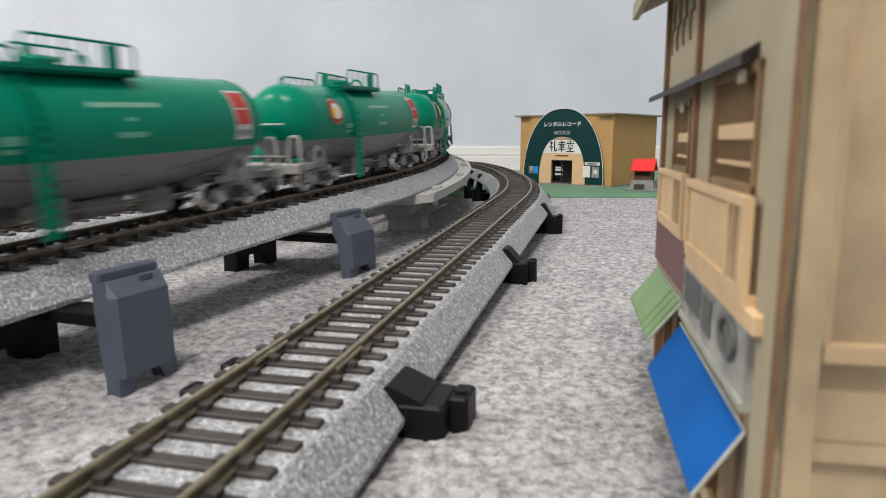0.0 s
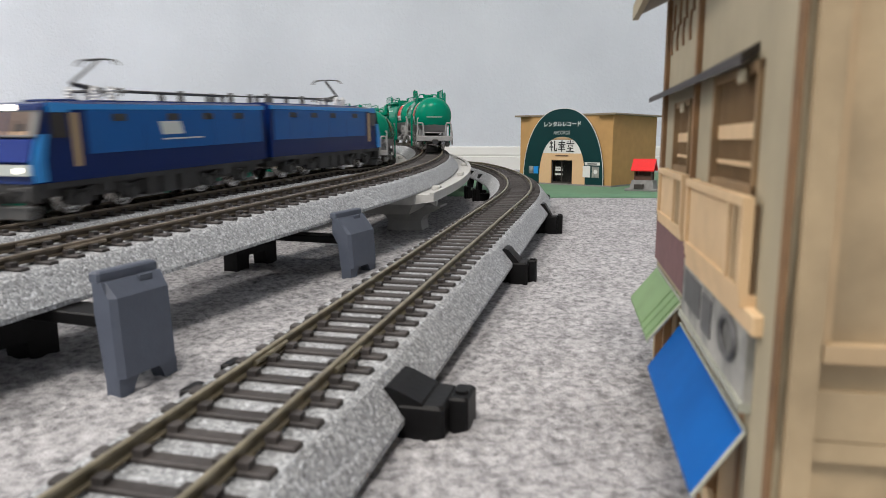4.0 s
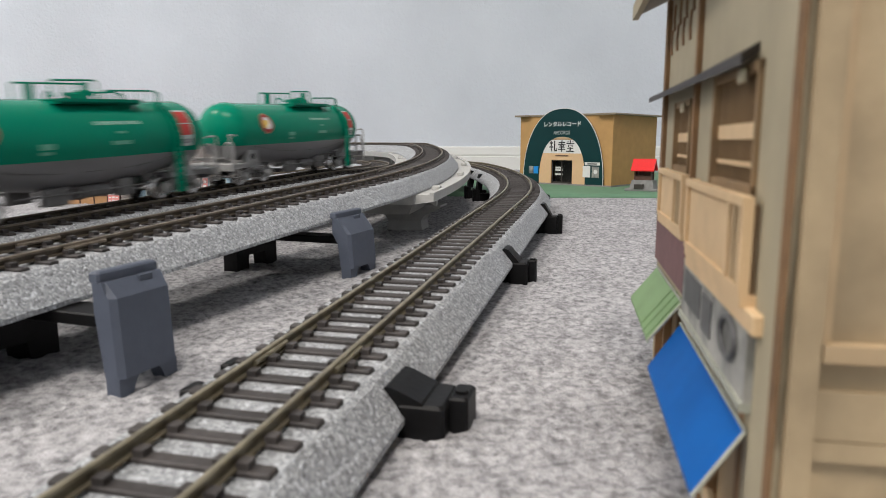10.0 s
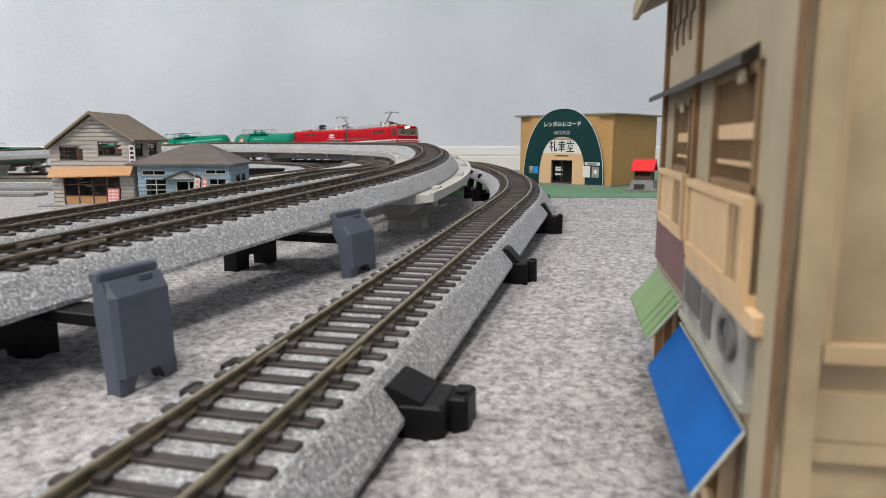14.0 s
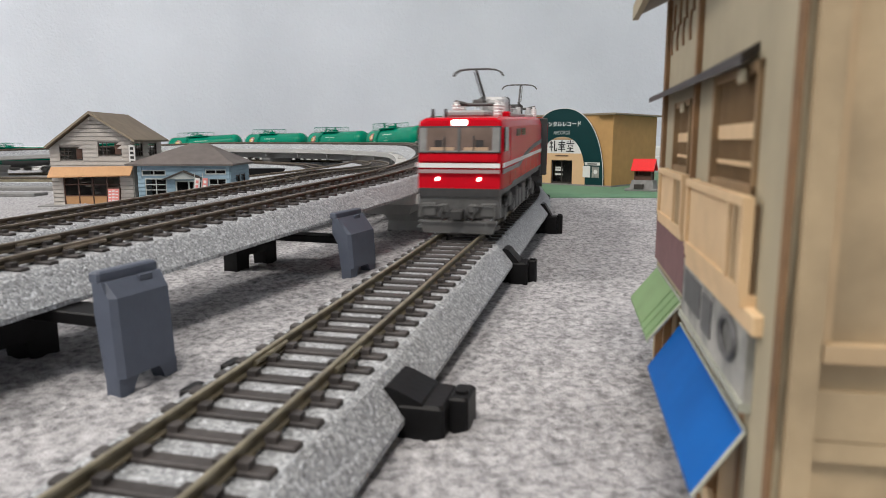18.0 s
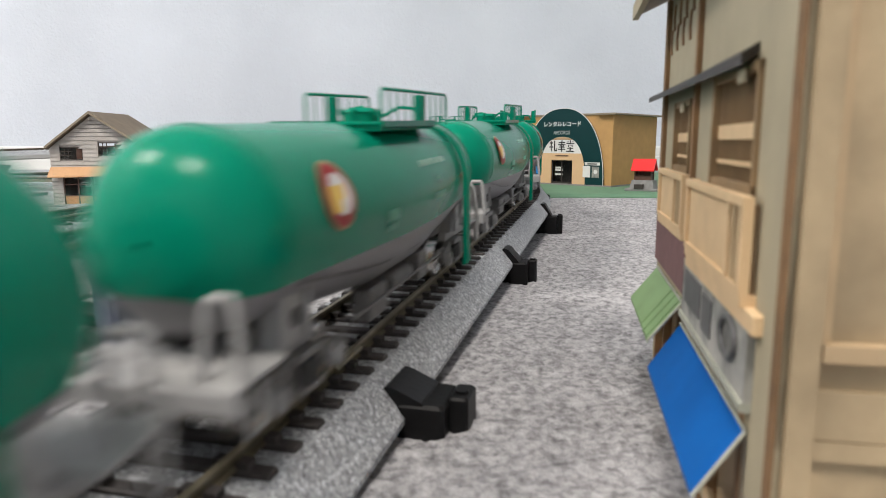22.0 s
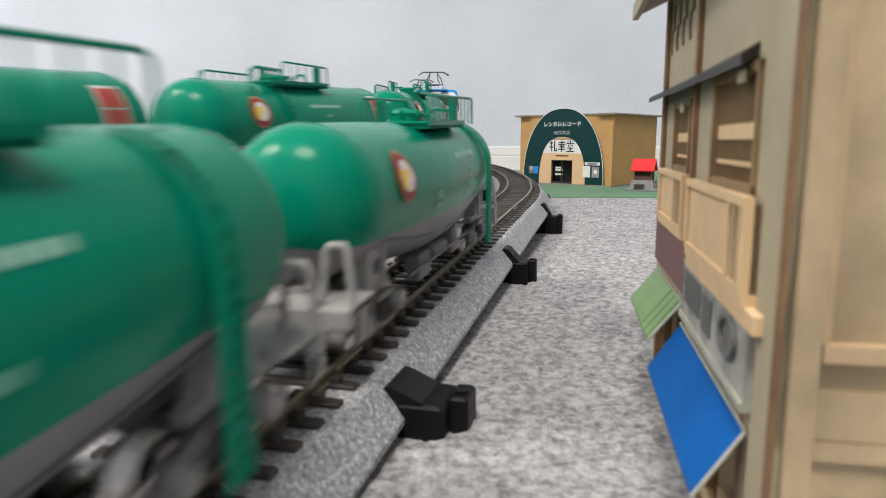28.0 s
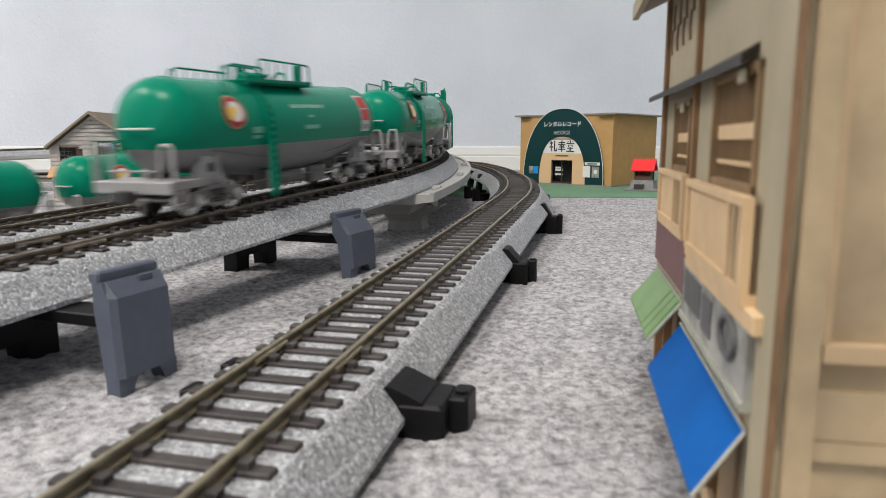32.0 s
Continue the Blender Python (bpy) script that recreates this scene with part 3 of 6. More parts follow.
    while y < w1:
        part("walkway_bearer", Mesh().box(-12.9, 12.9, y - 0.5, y + 0.5, zt - 1.9, zt - 0.7), M["green"], walkway)
        y += 4.2
    for sx in (-1, 1):
        part("walkway_edge", Mesh().box(*sorted((sx * 12.4, sx * 13.2)), w0 - 0.3, w1 + 0.3, zt - 1.0, zt + 0.3), M["green"], walkway)
        x = sx * 12.4
        for y0, y1, h, valve in plan[1][sx]:
            foot = zt - 1.0 if valve is not None else zt - 5.0
            rail = Mesh()
            rail.tube([(x, y0, foot), (x, y0, zt + h - 1.6), (x, y0 + 0.5, zt + h - 0.5), (x, y0 + 1.6, zt + h), (x, y1 - 1.4, zt + h - 0.6), (x, y1 - 0.4, zt + h - 1.1), (x, y1, zt + h - 2.0), (x, y1, foot)], 0.42, 6)
            n = max(3, int((y1 - y0) / 5.5))
            for k in range(1, n):
                rail.tube([(x, y0 + (y1 - y0) * k / n, foot), (x, y0 + (y1 - y0) * k / n, zt + h - 0.3)], 0.28, 4)
            if valve is None:
                rail.tube([(x, y0, zt + h - 1.2), (x, y0 - 1.6, zt + h - 0.6), (x, y0 - 2.8, zt + h - 2.2), (x, y0 - 2.8, foot)], 0.42, 6)
            rail = part("tall_railing" if valve is not None else "low_railing", rail, M["green"], t, "green roof railing")
            if valve is not None:
                part("valve_box", Mesh().box(*sorted((sx * 9.8, sx * 12.0)), valve - 1.3, valve + 1.3, zt, zt + h - 0.8, 0.3), M["green"], rail, "green valve housing on the roof")
                part("valve_pipe", Mesh().tube([(sx * 10, valve - 6.5, zt), (sx * 8, valve - 6.0, zt + 3.4), (sx * 4, valve - 4.0, zt + 3.8), (0, valve - 2.0, zt + 1.4)], 0.55, 6), M["green"], rail)
    mid = (w0 + w1) / 2
    hatch = part("manhole", Mesh().cyl((0, mid, zt - 0.5), (0, mid, zt + 2.4), 4.6, n=18), M["green"], t, "green manhole neck")
    part("manhole_lid", Mesh().cyl((0, mid, zt + 2.4), (0, mid, zt + 3.4), 4.9, 3.4, n=18), M["green"], hatch)
    for k in range(6):
        q = math.pi * (k + 0.5) / 3
        part("lid_bolt", Mesh().cyl((4.9 * math.cos(q), mid + 4.9 * math.sin(q), zt + 1.6), (4.9 * math.cos(q), mid + 4.9 * math.sin(q), zt + 3.2), 0.6, n=6), M["green"], hatch)
    # ladders and printing follow the tank's side
    def skin(sx, y, z, lift):
        r = re + (rm - re) * max(0.0, 1 - max(0.0, abs(y) - 12) / 55.0)
        c = TANK_TOP - r
        k = max(-1.0, min(1.0, (z - c) / r))
        return (sx * ((r * math.sqrt(1 - k * k)) + lift), y, z)
    for sx in (-1, 1):
        yl = -28.0 if sx > 0 else -48.0
        ld = Mesh()
        flank = max(abs(skin(sx, yl, z, 1.1)[0]) for z in range(20, 40))

        def rung_x(z):
            """How far out the ladder stands: over the shoulder of the tank, then straight down."""
            c = TANK_TOP - (flank - 1.1)
            return sx * flank if z < c else skin(sx, yl, min(z, zt - 0.6), 1.1)[0]

        for y in (yl - 1.7, yl + 1.7):
            ld.loft([[(rung_x(z) + dx, y + dy, z) for dx, dy in ((-0.8, -0.55), (0.5, -0.55), (0.5, 0.55), (-0.8, 0.55))] for z in (zt - 0.4, zt - 2, zt - 4, zt - 6.5, zt - 9, zt - 12, zt - 16, 20.0, 12.0, 3.6)])
        ld = part("side_ladder", ld, M["green"], t, "green ladder down the tank side")
        for k in range(15):
            z = zt - 3.4 - k * 2.7
            a = rung_x(z)
            part("rung", Mesh().box(*sorted((a - sx * 0.5, a + sx * 0.3)), yl - 1.7, yl + 1.7, z - 0.6, z + 0.6), M["green"], ld)

        def patch(name, y0, y1, z0, z1, mat, label="", parent=None, lift=0.15):
            c, n = Mesh(), 6
            rings = [[skin(sx, y, z0 + (z1 - z0) * k / n, lift) for y in (y0, (y0 + y1) / 2, y1)] for k in range(n + 1)]
            c.loft(rings if sx > 0 else [r[::-1] for r in rings], False, True, False)
            return part(name, c, mat, parent or t, label)

        f = sx
        if marked:
            sq = patch("red_mark", *sorted((f * 51, f * 61)), 25.0, 42.0, M["print_white"], "white-edged red print with a pale label")
            for z, h in ((30.2, 5.2), (36.0, 5.2)):
                patch("red_panel", *sorted((f * 51.8, f * 60.2)), z, z + h, M["print_red"], "", sq, 0.3)
            for k in range(6):
                patch("label_bar", *sorted((f * (52.4 + k * 1.3), f * (53.2 + k * 1.3))), 26.2, 28.4, M["tank_grey"], "", sq, 0.3)
        y0 = 2.0 if sx > 0 else -14.0
        for k in range(12):
            patch("white_print_bar", y0 - 13 + k * 2.2, y0 - 11.7 + k * 2.2, 36.0, 37.4, M["print_pale"])
        for a, b2, z, h in ((-2, 2, 32.2, 1.0), (-6, 5, 27.6, 1.6), (-40, -34, 27.0, 2.2), (-40, -35, 25.0, 1.2)):
            patch("white_print_bar", *sorted((y0 + f * a, y0 + f * b2)), z, z + h, M["print_faint"])

        def spot(r0, dy, dz, lift):
            pts = []
            for k in range(20):
                w = 2 * math.pi * k / 20
                pts.append(skin(sx, -f * 47 + dy + r0 * math.cos(w), 34.5 + dz + r0 * math.sin(w) * 0.97, lift))
            return pts if sx > 0 else pts[::-1]

        face = [tuple(range(20))]
        emblem = part("round_emblem", Mesh().add(spot(6.0, 0, 0, 0.3), face), M["tan_door"], t, "round dark red and gold emblem")
        part("emblem_field", Mesh().add(spot(5.5, 0, 0, 0.45), face), M["print_maroon"], emblem)
        white = part("emblem_white", Mesh().add(spot(3.7, f * 0.3, 0.2, 0.6), face), M["white"], emblem)
        flag = [skin(sx, -f * 47 + f * a, 34.5 + b2, 0.8) for a, b2 in ((-4.2, 1.8), (1.6, 1.8), (1.0, -0.4), (-0.6, -0.6), (-0.8, -2.6), (-4.0, -2.6))]
        part("emblem_gold", Mesh().add(flag if sx < 0 else flag[::-1], [tuple(range(6))]), M["print_gold"], emblem)
        for a in (-1, 1):
            part("belly_seam", Mesh().tube([skin(sx, a * q, z, 0.05) for q, z in ((58, 22.0), (46, 20.4), (34, 18.6), (20, 17.4), (0, 17.2))], 0.16, 4), M["skirt"], t)
    for e in (-1,):
        part("end_rail", Mesh().tube([(-6.5, e * 76.2, 29.5), (-6.0, e * 76.9, 29.5), (6.0, e * 76.9, 29.5), (6.5, e * 76.2, 29.5)], 0.4, 6), M["print_white"], t, "pale rail across the tank end")
    return t


def pantograph(parent, y, z, single=True, turn=False):
    m = Mesh()
    if single:
        for e in (-1, 1):
            m.tube([(-8.5, y + e * 5, z + 0.4), (8.5, y + e * 5, z + 0.4)], 0.75, 6)
            m.tube([(e * 5.5, y + 5, z + 0.4), (e * 5.5, y - 5, z + 0.4)], 0.6, 5)
        m.tube([(11, y + 7.5, z - 0.6), (10, y + 7.5, z + 1.8), (7, y + 6.0, z + 1.1), (5, y + 5, z + 0.4)], 0.8, 6)
        m.box(-2.6, 2.6, y - 1.5, y + 5.5, z + 0.2, z + 2.6, 0.5)
        m.tube([(0, y + 4.5, z + 1.8), (0, y - 10, z + 4.2)], 0.85, 7)
        m.tube([(-1.8, y + 3.0, z + 1.0), (-0.6, y - 9, z + 3.2)], 0.45, 5)
        m.tube([(0, y - 10, z + 4.2), (0.8, y + 5, z + 15.4)], 0.6, 7)
        m.tube([(1.2, y - 9, z + 4.6), (2.0, y + 4, z + 14.8)], 0.24, 5)
        for e in (-1.7, 1.7):
            m.tube([(-11.4, y + 5 + e, z + 13.0), (-10.4, y + 5 + e, z + 14.5), (-8.2, y + 5 + e, z + 15.6), (-4.5, y + 5 + e, z + 16.0), (4.5, y + 5 + e, z + 16.0), (8.2, y + 5 + e, z + 15.6), (10.4, y + 5 + e, z + 14.5), (11.4, y + 5 + e, z + 13.0)], 0.34, 6)
        for x in (-4.5, -1.5, 1.5, 4.5):
            m.tube([(x, y + 3.3, z + 15.8), (x, y + 6.7, z + 15.8)], 0.36, 5)
    else:
        h = 11
        for e in (-1, 1):
            for sx in (-1, 1):
                m.tube([(sx * 7, y + e * 8, z + 1), (sx * 5, y + e * 13, z + h * 0.5), (sx * 3, y, z + h)], 0.45, 5)
            m.tube([(-7, y + e * 8, z + 1), (7, y + e * 8, z + 1)], 0.5, 5)
        for e in (-1.8, 1.8):
            m.tube([(-13, y + e, z + h - 2), (-9, y + e, z + h + 0.6), (9, y + e, z + h + 0.6), (13, y + e, z + h - 2)], 0.5, 5)
    if turn:
        m.v = [(-a, 2 * y - b, z + (c - z) * 0.9) for a, b, c in m.v]
    return part("pantograph", m, M["loco_grey"], parent, "raised dark pantograph")


def loco_section(kind, cab=True, length=156.0, lit=True):
    """Half of a twin locomotive, or a whole one; its front looks along +y, its middle is at the origin, rails at z = 0."""
    look_of = {
        "red": ("red electric locomotive section with a white stripe", "red", "red"),
        "blue": ("two-tone blue electric locomotive section", "navy", "blue"),
        "express": ("blue and white electric locomotive with two pantographs", "sky_blue", "white"),
    }[kind]
    t = thing("electric_locomotive", look_of[0], "locomotive")
    L = length / 2
    W = 18.2 if kind == "red" else 17.4
    z0, z1 = {"red": 19.2, "blue": 14.5, "express": 17.0}[kind], {"express": 51.2, "red": 48.2, "blue": 45.5}[kind]
    front = L - 3.0
    knee, rake = {"red": (27.0, 0.14), "blue": (22.0, 0.34), "express": (37.0, 0.5)}[kind]
    back = -L + {"red": 4.6, "blue": 2.5, "express": 3.0}[kind]
    both = kind == "express"
    # body: sections along y, each a rounded box outline
    def outline(y, top, w, low=z0):
        c = 3.2
        return [(-w, y, low), (w, y, low), (w, y, top - c - 1), (w - 0.9, y, top - 1.2), (w - c, y, top), (-w + c, y, top), (-w + 0.9, y, top - 1.2), (-w, y, top - c - 1)]
    body = Mesh()
    sec = [outline(back, z1, W)]
    if both:
        sec = [outline(back + 0.5, 35, W - 0.8), outline(back + 5, z1 - 6, W - 0.6), outline(back + 12, z1, W)]
    sec += [outline(front - (11 if kind == "red" else 18), z1, W)]
    sec += [outline(front - (4.0 if kind == "red" else 10.5), z1 - 0.6, W - 0.4)]
    # raked nose: lower edge forward
    nose = outline(front, z1 - 1.6, W - 1.2)
    nose = [(x, y - (max(0, z - knee) * rake), z) for x, y, z in nose]
    if kind != "red":
        sec += [[(x, front - 0.6 - max(0, z - knee) * rake, z) for x, y, z in outline(front, z1 - 1.0, W - 0.8)]]
    sec += [nose]
    body.loft(sec)
    main = {"red": M["red"], "blue": M["navy"], "express": M["white"]}[kind]
    part("body", body, main, t, {"red": "glossy red body shell", "blue": "dark blue body shell", "express": "white lower body shell"}[kind])
    def front_plate(name, x0, x1, za, zb, mat, lift=0.35, e=1, parent=None):
        m = Mesh()
        yf = front if e > 0 else -back
        def yy(z):
            return e * (yf - max(0, z - knee) * rake + lift)
        m.add([(x0, yy(za), za), (x1, yy(za), za), (x1, yy(zb), zb), (x0, yy(zb), zb)] + [(x0, yy(za) - e * 0.6, za), (x1, yy(za) - e * 0.6, za), (x1, yy(zb) - e * 0.6, zb), (x0, yy(zb) - e * 0.6, zb)],
              [(3, 2, 1, 0), (4, 5, 6, 7), (0, 1, 5, 4), (1, 2, 6, 5), (2, 3, 7, 6), (3, 0, 4, 7)] if e > 0 else [(0, 1, 2, 3), (7, 6, 5, 4), (4, 5, 1, 0), (5, 6, 2, 1), (6, 7, 3, 2), (7, 4, 0, 3)])
        return part(name, m, mat, parent or t)
    def side_plate(name, y0, y1, za, zb, mat, lift=0.25, label="", slant=0.0):
        for sx in (-1, 1):
            m = Mesh()
            m.prism([(y0, za), (y1, za), (y1 + slant, zb), (y0 + slant, zb)], "x", sx * (W - 0.2) if sx > 0 else -W - lift, W + lift if sx > 0 else -W + 0.2)
            part(name, m, mat, t, label)
    ends = (1, -1) if both else ((1,) if cab else ())
    for e in ends:
        za, zb = {"express": (39.0, 46.4), "red": (34.2, 43.8), "blue": (32.4, 41.4)}[kind]
        if kind != "express":
            front_plate("screen_frame", -17.1, 17.1, za - 0.5, zb + 0.6, M["dark"], 0.22, e)
        g = front_plate("windscreen", -15.8, 15.8, za, zb, M["glass_dark"] if kind == "express" else M["cab_glass"], 0.3, e)
        g["label"] = "tinted cab windscreen"
        front_plate("screen_pillar", -0.6, 0.6, za, zb, M["skirt"] if kind == "red" else (main if kind != "express" else M["navy"]), 0.6, e, g)
        if kind != "express":
            for sx in (-1, 1):
                front_plate("corner_pane", *sorted((sx * 13.6, sx * 16.6)), za, zb, M["corner_glass"], 0.36, e, g)
                front_plate("driving_desk", sx * 7 - 5, sx * 7 + 5, za + 0.2, za + 1.8, M["desk"], 0.34, e, g)
                front_plate("seat_back", sx * 8.5 - 1.6, sx * 8.5 + 1.6, za + 1.8, za + 4.6, M["glass_dark"], 0.36, e, g)
            front_plate("sill_strip", -15.8, 15.8, za - 0.1, za + 0.5, M["corner_glass"], 0.42, e, g)
        for sx in (-1, 1):
            front_plate("wiper", sx * 6 - 0.2, sx * 6 + 0.2, za + 0.6, zb - 3.4, M["dark"], 0.9, e, g)
    if kind == "red":
        front_plate("front_stripe", -W + 1.2, W - 1.2, 27.8, 29.6, M["white"], 0.4)
        front_plate("front_band", -W + 1.2, W - 1.2, 25.6, 27.0, M["band_pink"], 0.4)
        side_plate("side_stripe", back, front - 1.5, 27.9, 29.6, M["white"], 0.3, "white side stripe")
        side_plate("side_band", front - 46, front - 1.5, 25.4, 27.2, M["tank_grey"], 0.25, "grey side band")
        for sx in (-1, 1):
            arc = [(back, 35.2), (back + 40, 33.8), (back + 75, 31.2), (front - 46, 27.2)] if lit else [(back, 34.6), (back + 30, 32.2), (back + 70, 29.8), (front - 46, 27.2)]
            sw = Mesh().prism([(y, z) for y, z in arc] + [(y, z - 2.2) for y, z in reversed(arc)], "x", *sorted((sx * (W - 0.2), sx * (W + 0.22))))
            part("grey_swoosh", sw, M["loco_grey"], t, "grey swoosh on the side")
        side_plate("lower_band", back, front - 26, 19.3, 20.2, M["loco_grey"], 0.2, "grey lower side band")
        side_plate("side_window", front - 13.5, front - 4.6, 34.2, 44.0, M["glass_dark"], label="dark cab side window")
        side_plate("cab_door", front - 28, front - 20, 20, 43.6, M["red"], 0.2, "red cab door")
        front_plate("front_step", -W + 2.0, W - 2.0, 30.4, 33.2, M["red"], 0.9)
        front_plate("lower_front", -W + 1.3, W - 1.3, 16.0, 19.4, M["dark"], 0.25)
        for y in (front - 52, front - 70):
            side_plate("louvre", y, y + 13, 39.6, 42.8, M["dark"], 0.18)
            for k in range(3):
                side_plate("louvre_blade", y + 0.5, y + 12.5, 40.1 + k * 0.95, 40.5 + k * 0.95, M["glass_dark"], 0.3)
        for y in range(int(back) + 16, int(front) - 30, 19):
            side_plate("panel_joint", y, y + 0.35, 20.4, 27.6, M["skirt"], 0.05)
        if not lit:
            for k in range(2):
                side_plate("white_mark", back + 26, back + 38, 35.4 + k * 3.4, 38.0 + k * 3.4, M["white"], 0.3, slant=3.0)
            side_plate("thin_line", back + 6, back + 46, 32.6, 33.3, M["white"], 0.3)
        part("gangway", Mesh().box(-W + 0.3, W - 0.3, back - 4.4, back - 0.02, 13, z1 - 0.5, 0.5), M["dark"], t, "dark bellows between the sections")
    elif kind == "blue":
        side_plate("side_panel", back + 3, front - 27, 24.5, 42, M["blue"], 0.2, "bright blue side panel")
        side_plate("side_window", front - 17.5, front - 9.5, 31.5, 41.0, M["glass_dark"], label="dark cab side window")
        side_plate("cab_door", front - 22.6, front - 19.4, 20, 41, M["tan_door"], 0.3, "tan cab door")
        side_plate("roof_line", back, front - 17, 42.2, 44.4, M["sky_blue"], 0.25, "light blue roof line")
        side_plate("roof_flare", front - 19, front - 9.6, 41.2, 44.8, M["sky_blue"], 0.3, "light blue flare over the cab")
        for y in range(int(back) + 20, int(front) - 40, 24):
            side_plate("panel_joint", y, y + 0.35, 24.8, 36.5, M["navy"], 0.25)
        for y in (back + 20, back + 45, back + 70, front - 48):
            side_plate("louvre", y, y + 8, 37.5, 40.5, M["dark"], 0.35)
        if lit:
            side_plate("white_mark", -8, 6, 31, 37, M["print_white"], 0.4, slant=2.0)
            side_plate("thin_line", -22, 6, 28.6, 29.3, M["print_white"], 0.4)
        front_plate("front_panel", -W + 1.5, W - 1.5, 22.8, 31.2, M["blue_mid"], 0.3)
        front_plate("front_band", -W + 1.4, W - 1.4, 17.6, 21.8, M["print_white"], 0.45)
        front_plate("white_print_bar", 3, 12, 28.2, 29.6, M["print_white"], 0.5)
        for sx in (-1, 1):
            pts = [(front - 6.0, 15), (front - 0.8, 15), (front - 0.8, 22), (front - 4.6, 33), (front - 8.2, 33), (front - 6.0, 23)]
            part("nose_edge", Mesh().prism(pts, "x", *sorted((sx * (W - 1.6), sx * (W + 0.2)))), M["sky_blue"], t, "light blue nose edge")
        part("gangway", Mesh().box(-9, 9, back - 2.2, back + 0.4, 14, 42, 0.8), M["dark"], t, "dark bellows between the sections")
    else:
        up = Mesh()
        up.loft([[(x * 1.012, y, z + 0.15) for x, y, z in outline(y, tp, W, 34.4)] for y, tp in ((back + 3.4, 42.5), (back + 12, z1), (front - 18, z1), (front - 10.0, z1 - 0.8), (front - 3.2, 38.5))])
        part("upper_body", up, M["band_blue"], t, "dark blue window band")
        ro = Mesh()
        ro.loft([[(x * 1.02, y, z + 0.4) for x, y, z in outline(y, tp, W, 44.4)] for y, tp in ((back + 9, 48), (back + 12, z1), (front - 18, z1), (front - 9.4, z1 - 0.8))])
        part("roof_shell", ro, M["sky_blue"], t, "bright blue roof shell")
        side_plate("window_band", back + 12, front - 22, 39.4, 44.4, M["blue"], 0.4, "mid-blue window band")
        for k in range(6):
            side_plate("side_window", -82 + k * 29, -64 + k * 29, 40.0, 43.8, M["glass_dark"], 0.6)
        side_plate("side_line", back + 4, front - 2, 20.2, 21.4, M["navy"], 0.3, "thin blue line")
        for e in (-1, 1):
            side_plate("cab_side_window", e * 97 - 3, e * 97 + 3, 38.2, 46.6, M["silver"], 0.6, "pale-framed cab side window")
            side_plate("cab_door", e * 96 - 2.6, e * 96 + 2.6, 22.0, 36.6, M["tan_door"], 0.55, "tan cab door")
    # headlights
    for e in ends:
        yf = front if e > 0 else -back
        for sx in (-1, 1):
            h = Mesh()
            zc = 23.2 if kind == "red" else 19.6
            hx = 8.6 if kind == "red" else 10.6
            s = 0.72 if kind == "red" else 1.0
            h.loft([[(sx * hx + a * q, e * yy, zc + b2 * q) for a, b2 in ((-1.15, -0.5), (-0.7, -0.95), (0.7, -0.95), (1.15, -0.5), (1.15, 0.5), (0.7, 0.95), (-0.7, 0.95), (-1.15, 0.5))] for yy, q in ((yf - 0.5, s), (yf + 0.6, s), (yf + 0.9, 0.8 * s))])
            part("headlight", h, M["lamp_white"] if (e > 0 and lit) else M["silver"], t, "round lit headlight")
        back_off = max(0.0, z1 - 2.0 - knee) * rake
        h = Mesh().box(-3.3, 3.3, *sorted((e * (yf - 1.6 - back_off), e * (yf + 1.0 - back_off))), z1 - 3.6, z1 - 1.3, 0.5)
        part("headlight", h, M["lamp_white"] if (e > 0 and lit) else M["silver"], t, "lit headlight over the windscreen")
        # skirt, snow plough, coupler, steps
        sk = Mesh()
        sk.box(-W + 1, W - 1, *sorted((e * (yf - 4), e * (yf - 0.3))), 7.0, z0 + 0.2, 0.4)
        pl = Mesh().prism([(-14.5, 1.2), (14.5, 1.2), (16, 5.6), (-16, 5.6)], "y", *sorted((e * (yf - 3), e * (yf + 2.0))))
        pl.box(-16.4, 16.4, *sorted((e * (yf - 1), e * (yf + 2.6))), 5.4, 6.2)
        part("snow_plough", pl, M["loco_grey"], t, "grey snow plough")
        for sx in (-1, 1):
            sk.box(*sorted((sx * 12, sx * 17)), *sorted((e * (yf - 1), e * (yf + 1.4))), 3.0, 4.2)
            sk.tube([(sx * 15, e * (yf + 0.6), 4), (sx * 15, e * (yf + 0.8), 12), (sx * 6, e * (yf + 0.8), 12.4)], 0.4, 5)
        part("front_skirt", sk, M["skirt"] if kind == "red" else M["dark"], t, "dark grey buffer beam with steps")
        for a, b2, c1, d1 in ((-15.4, -9.5, 8.0, 13.4), (9.5, 15.4, 8.0, 13.4), (-8, -4.4, 9.6, 13.0), (4.4, 8, 9.6, 13.0)):
            part("beam_box", Mesh().box(a, b2, *sorted((e * (yf - 0.6), e * (yf + 0.7))), c1, d1, 0.3), M["loco_grey"] if kind == "red" else M["dark"], t, "socket box on the buffer beam")
        for x in (-6.5, -3.6, 3.8, 6.6):
            hs = Mesh().tube([(x, e * (yf + 0.3), 11.5), (x * 1.05, e * (yf + 2.0), 9.2), (x * 0.9, e * (yf + 1.8), 5.6), (x * 0.7, e * (yf + 0.6), 4.4)], 0.42, 5)
            part("brake_hose", hs, M["dark"], t, "dark brake hose")
        cp = Mesh().box(-2.4, 2.4, *sorted((e * (yf - 2), e * (yf + 5.5))), 7, 11, 0.5)
        part("coupler", cp, M["dark"], t)
    # underframe and bogies
    uf = Mesh()
    uf.box(-W + 5.5, W - 5.5, back + 2, front - 4.2, 8.5, z0 + 0.2)
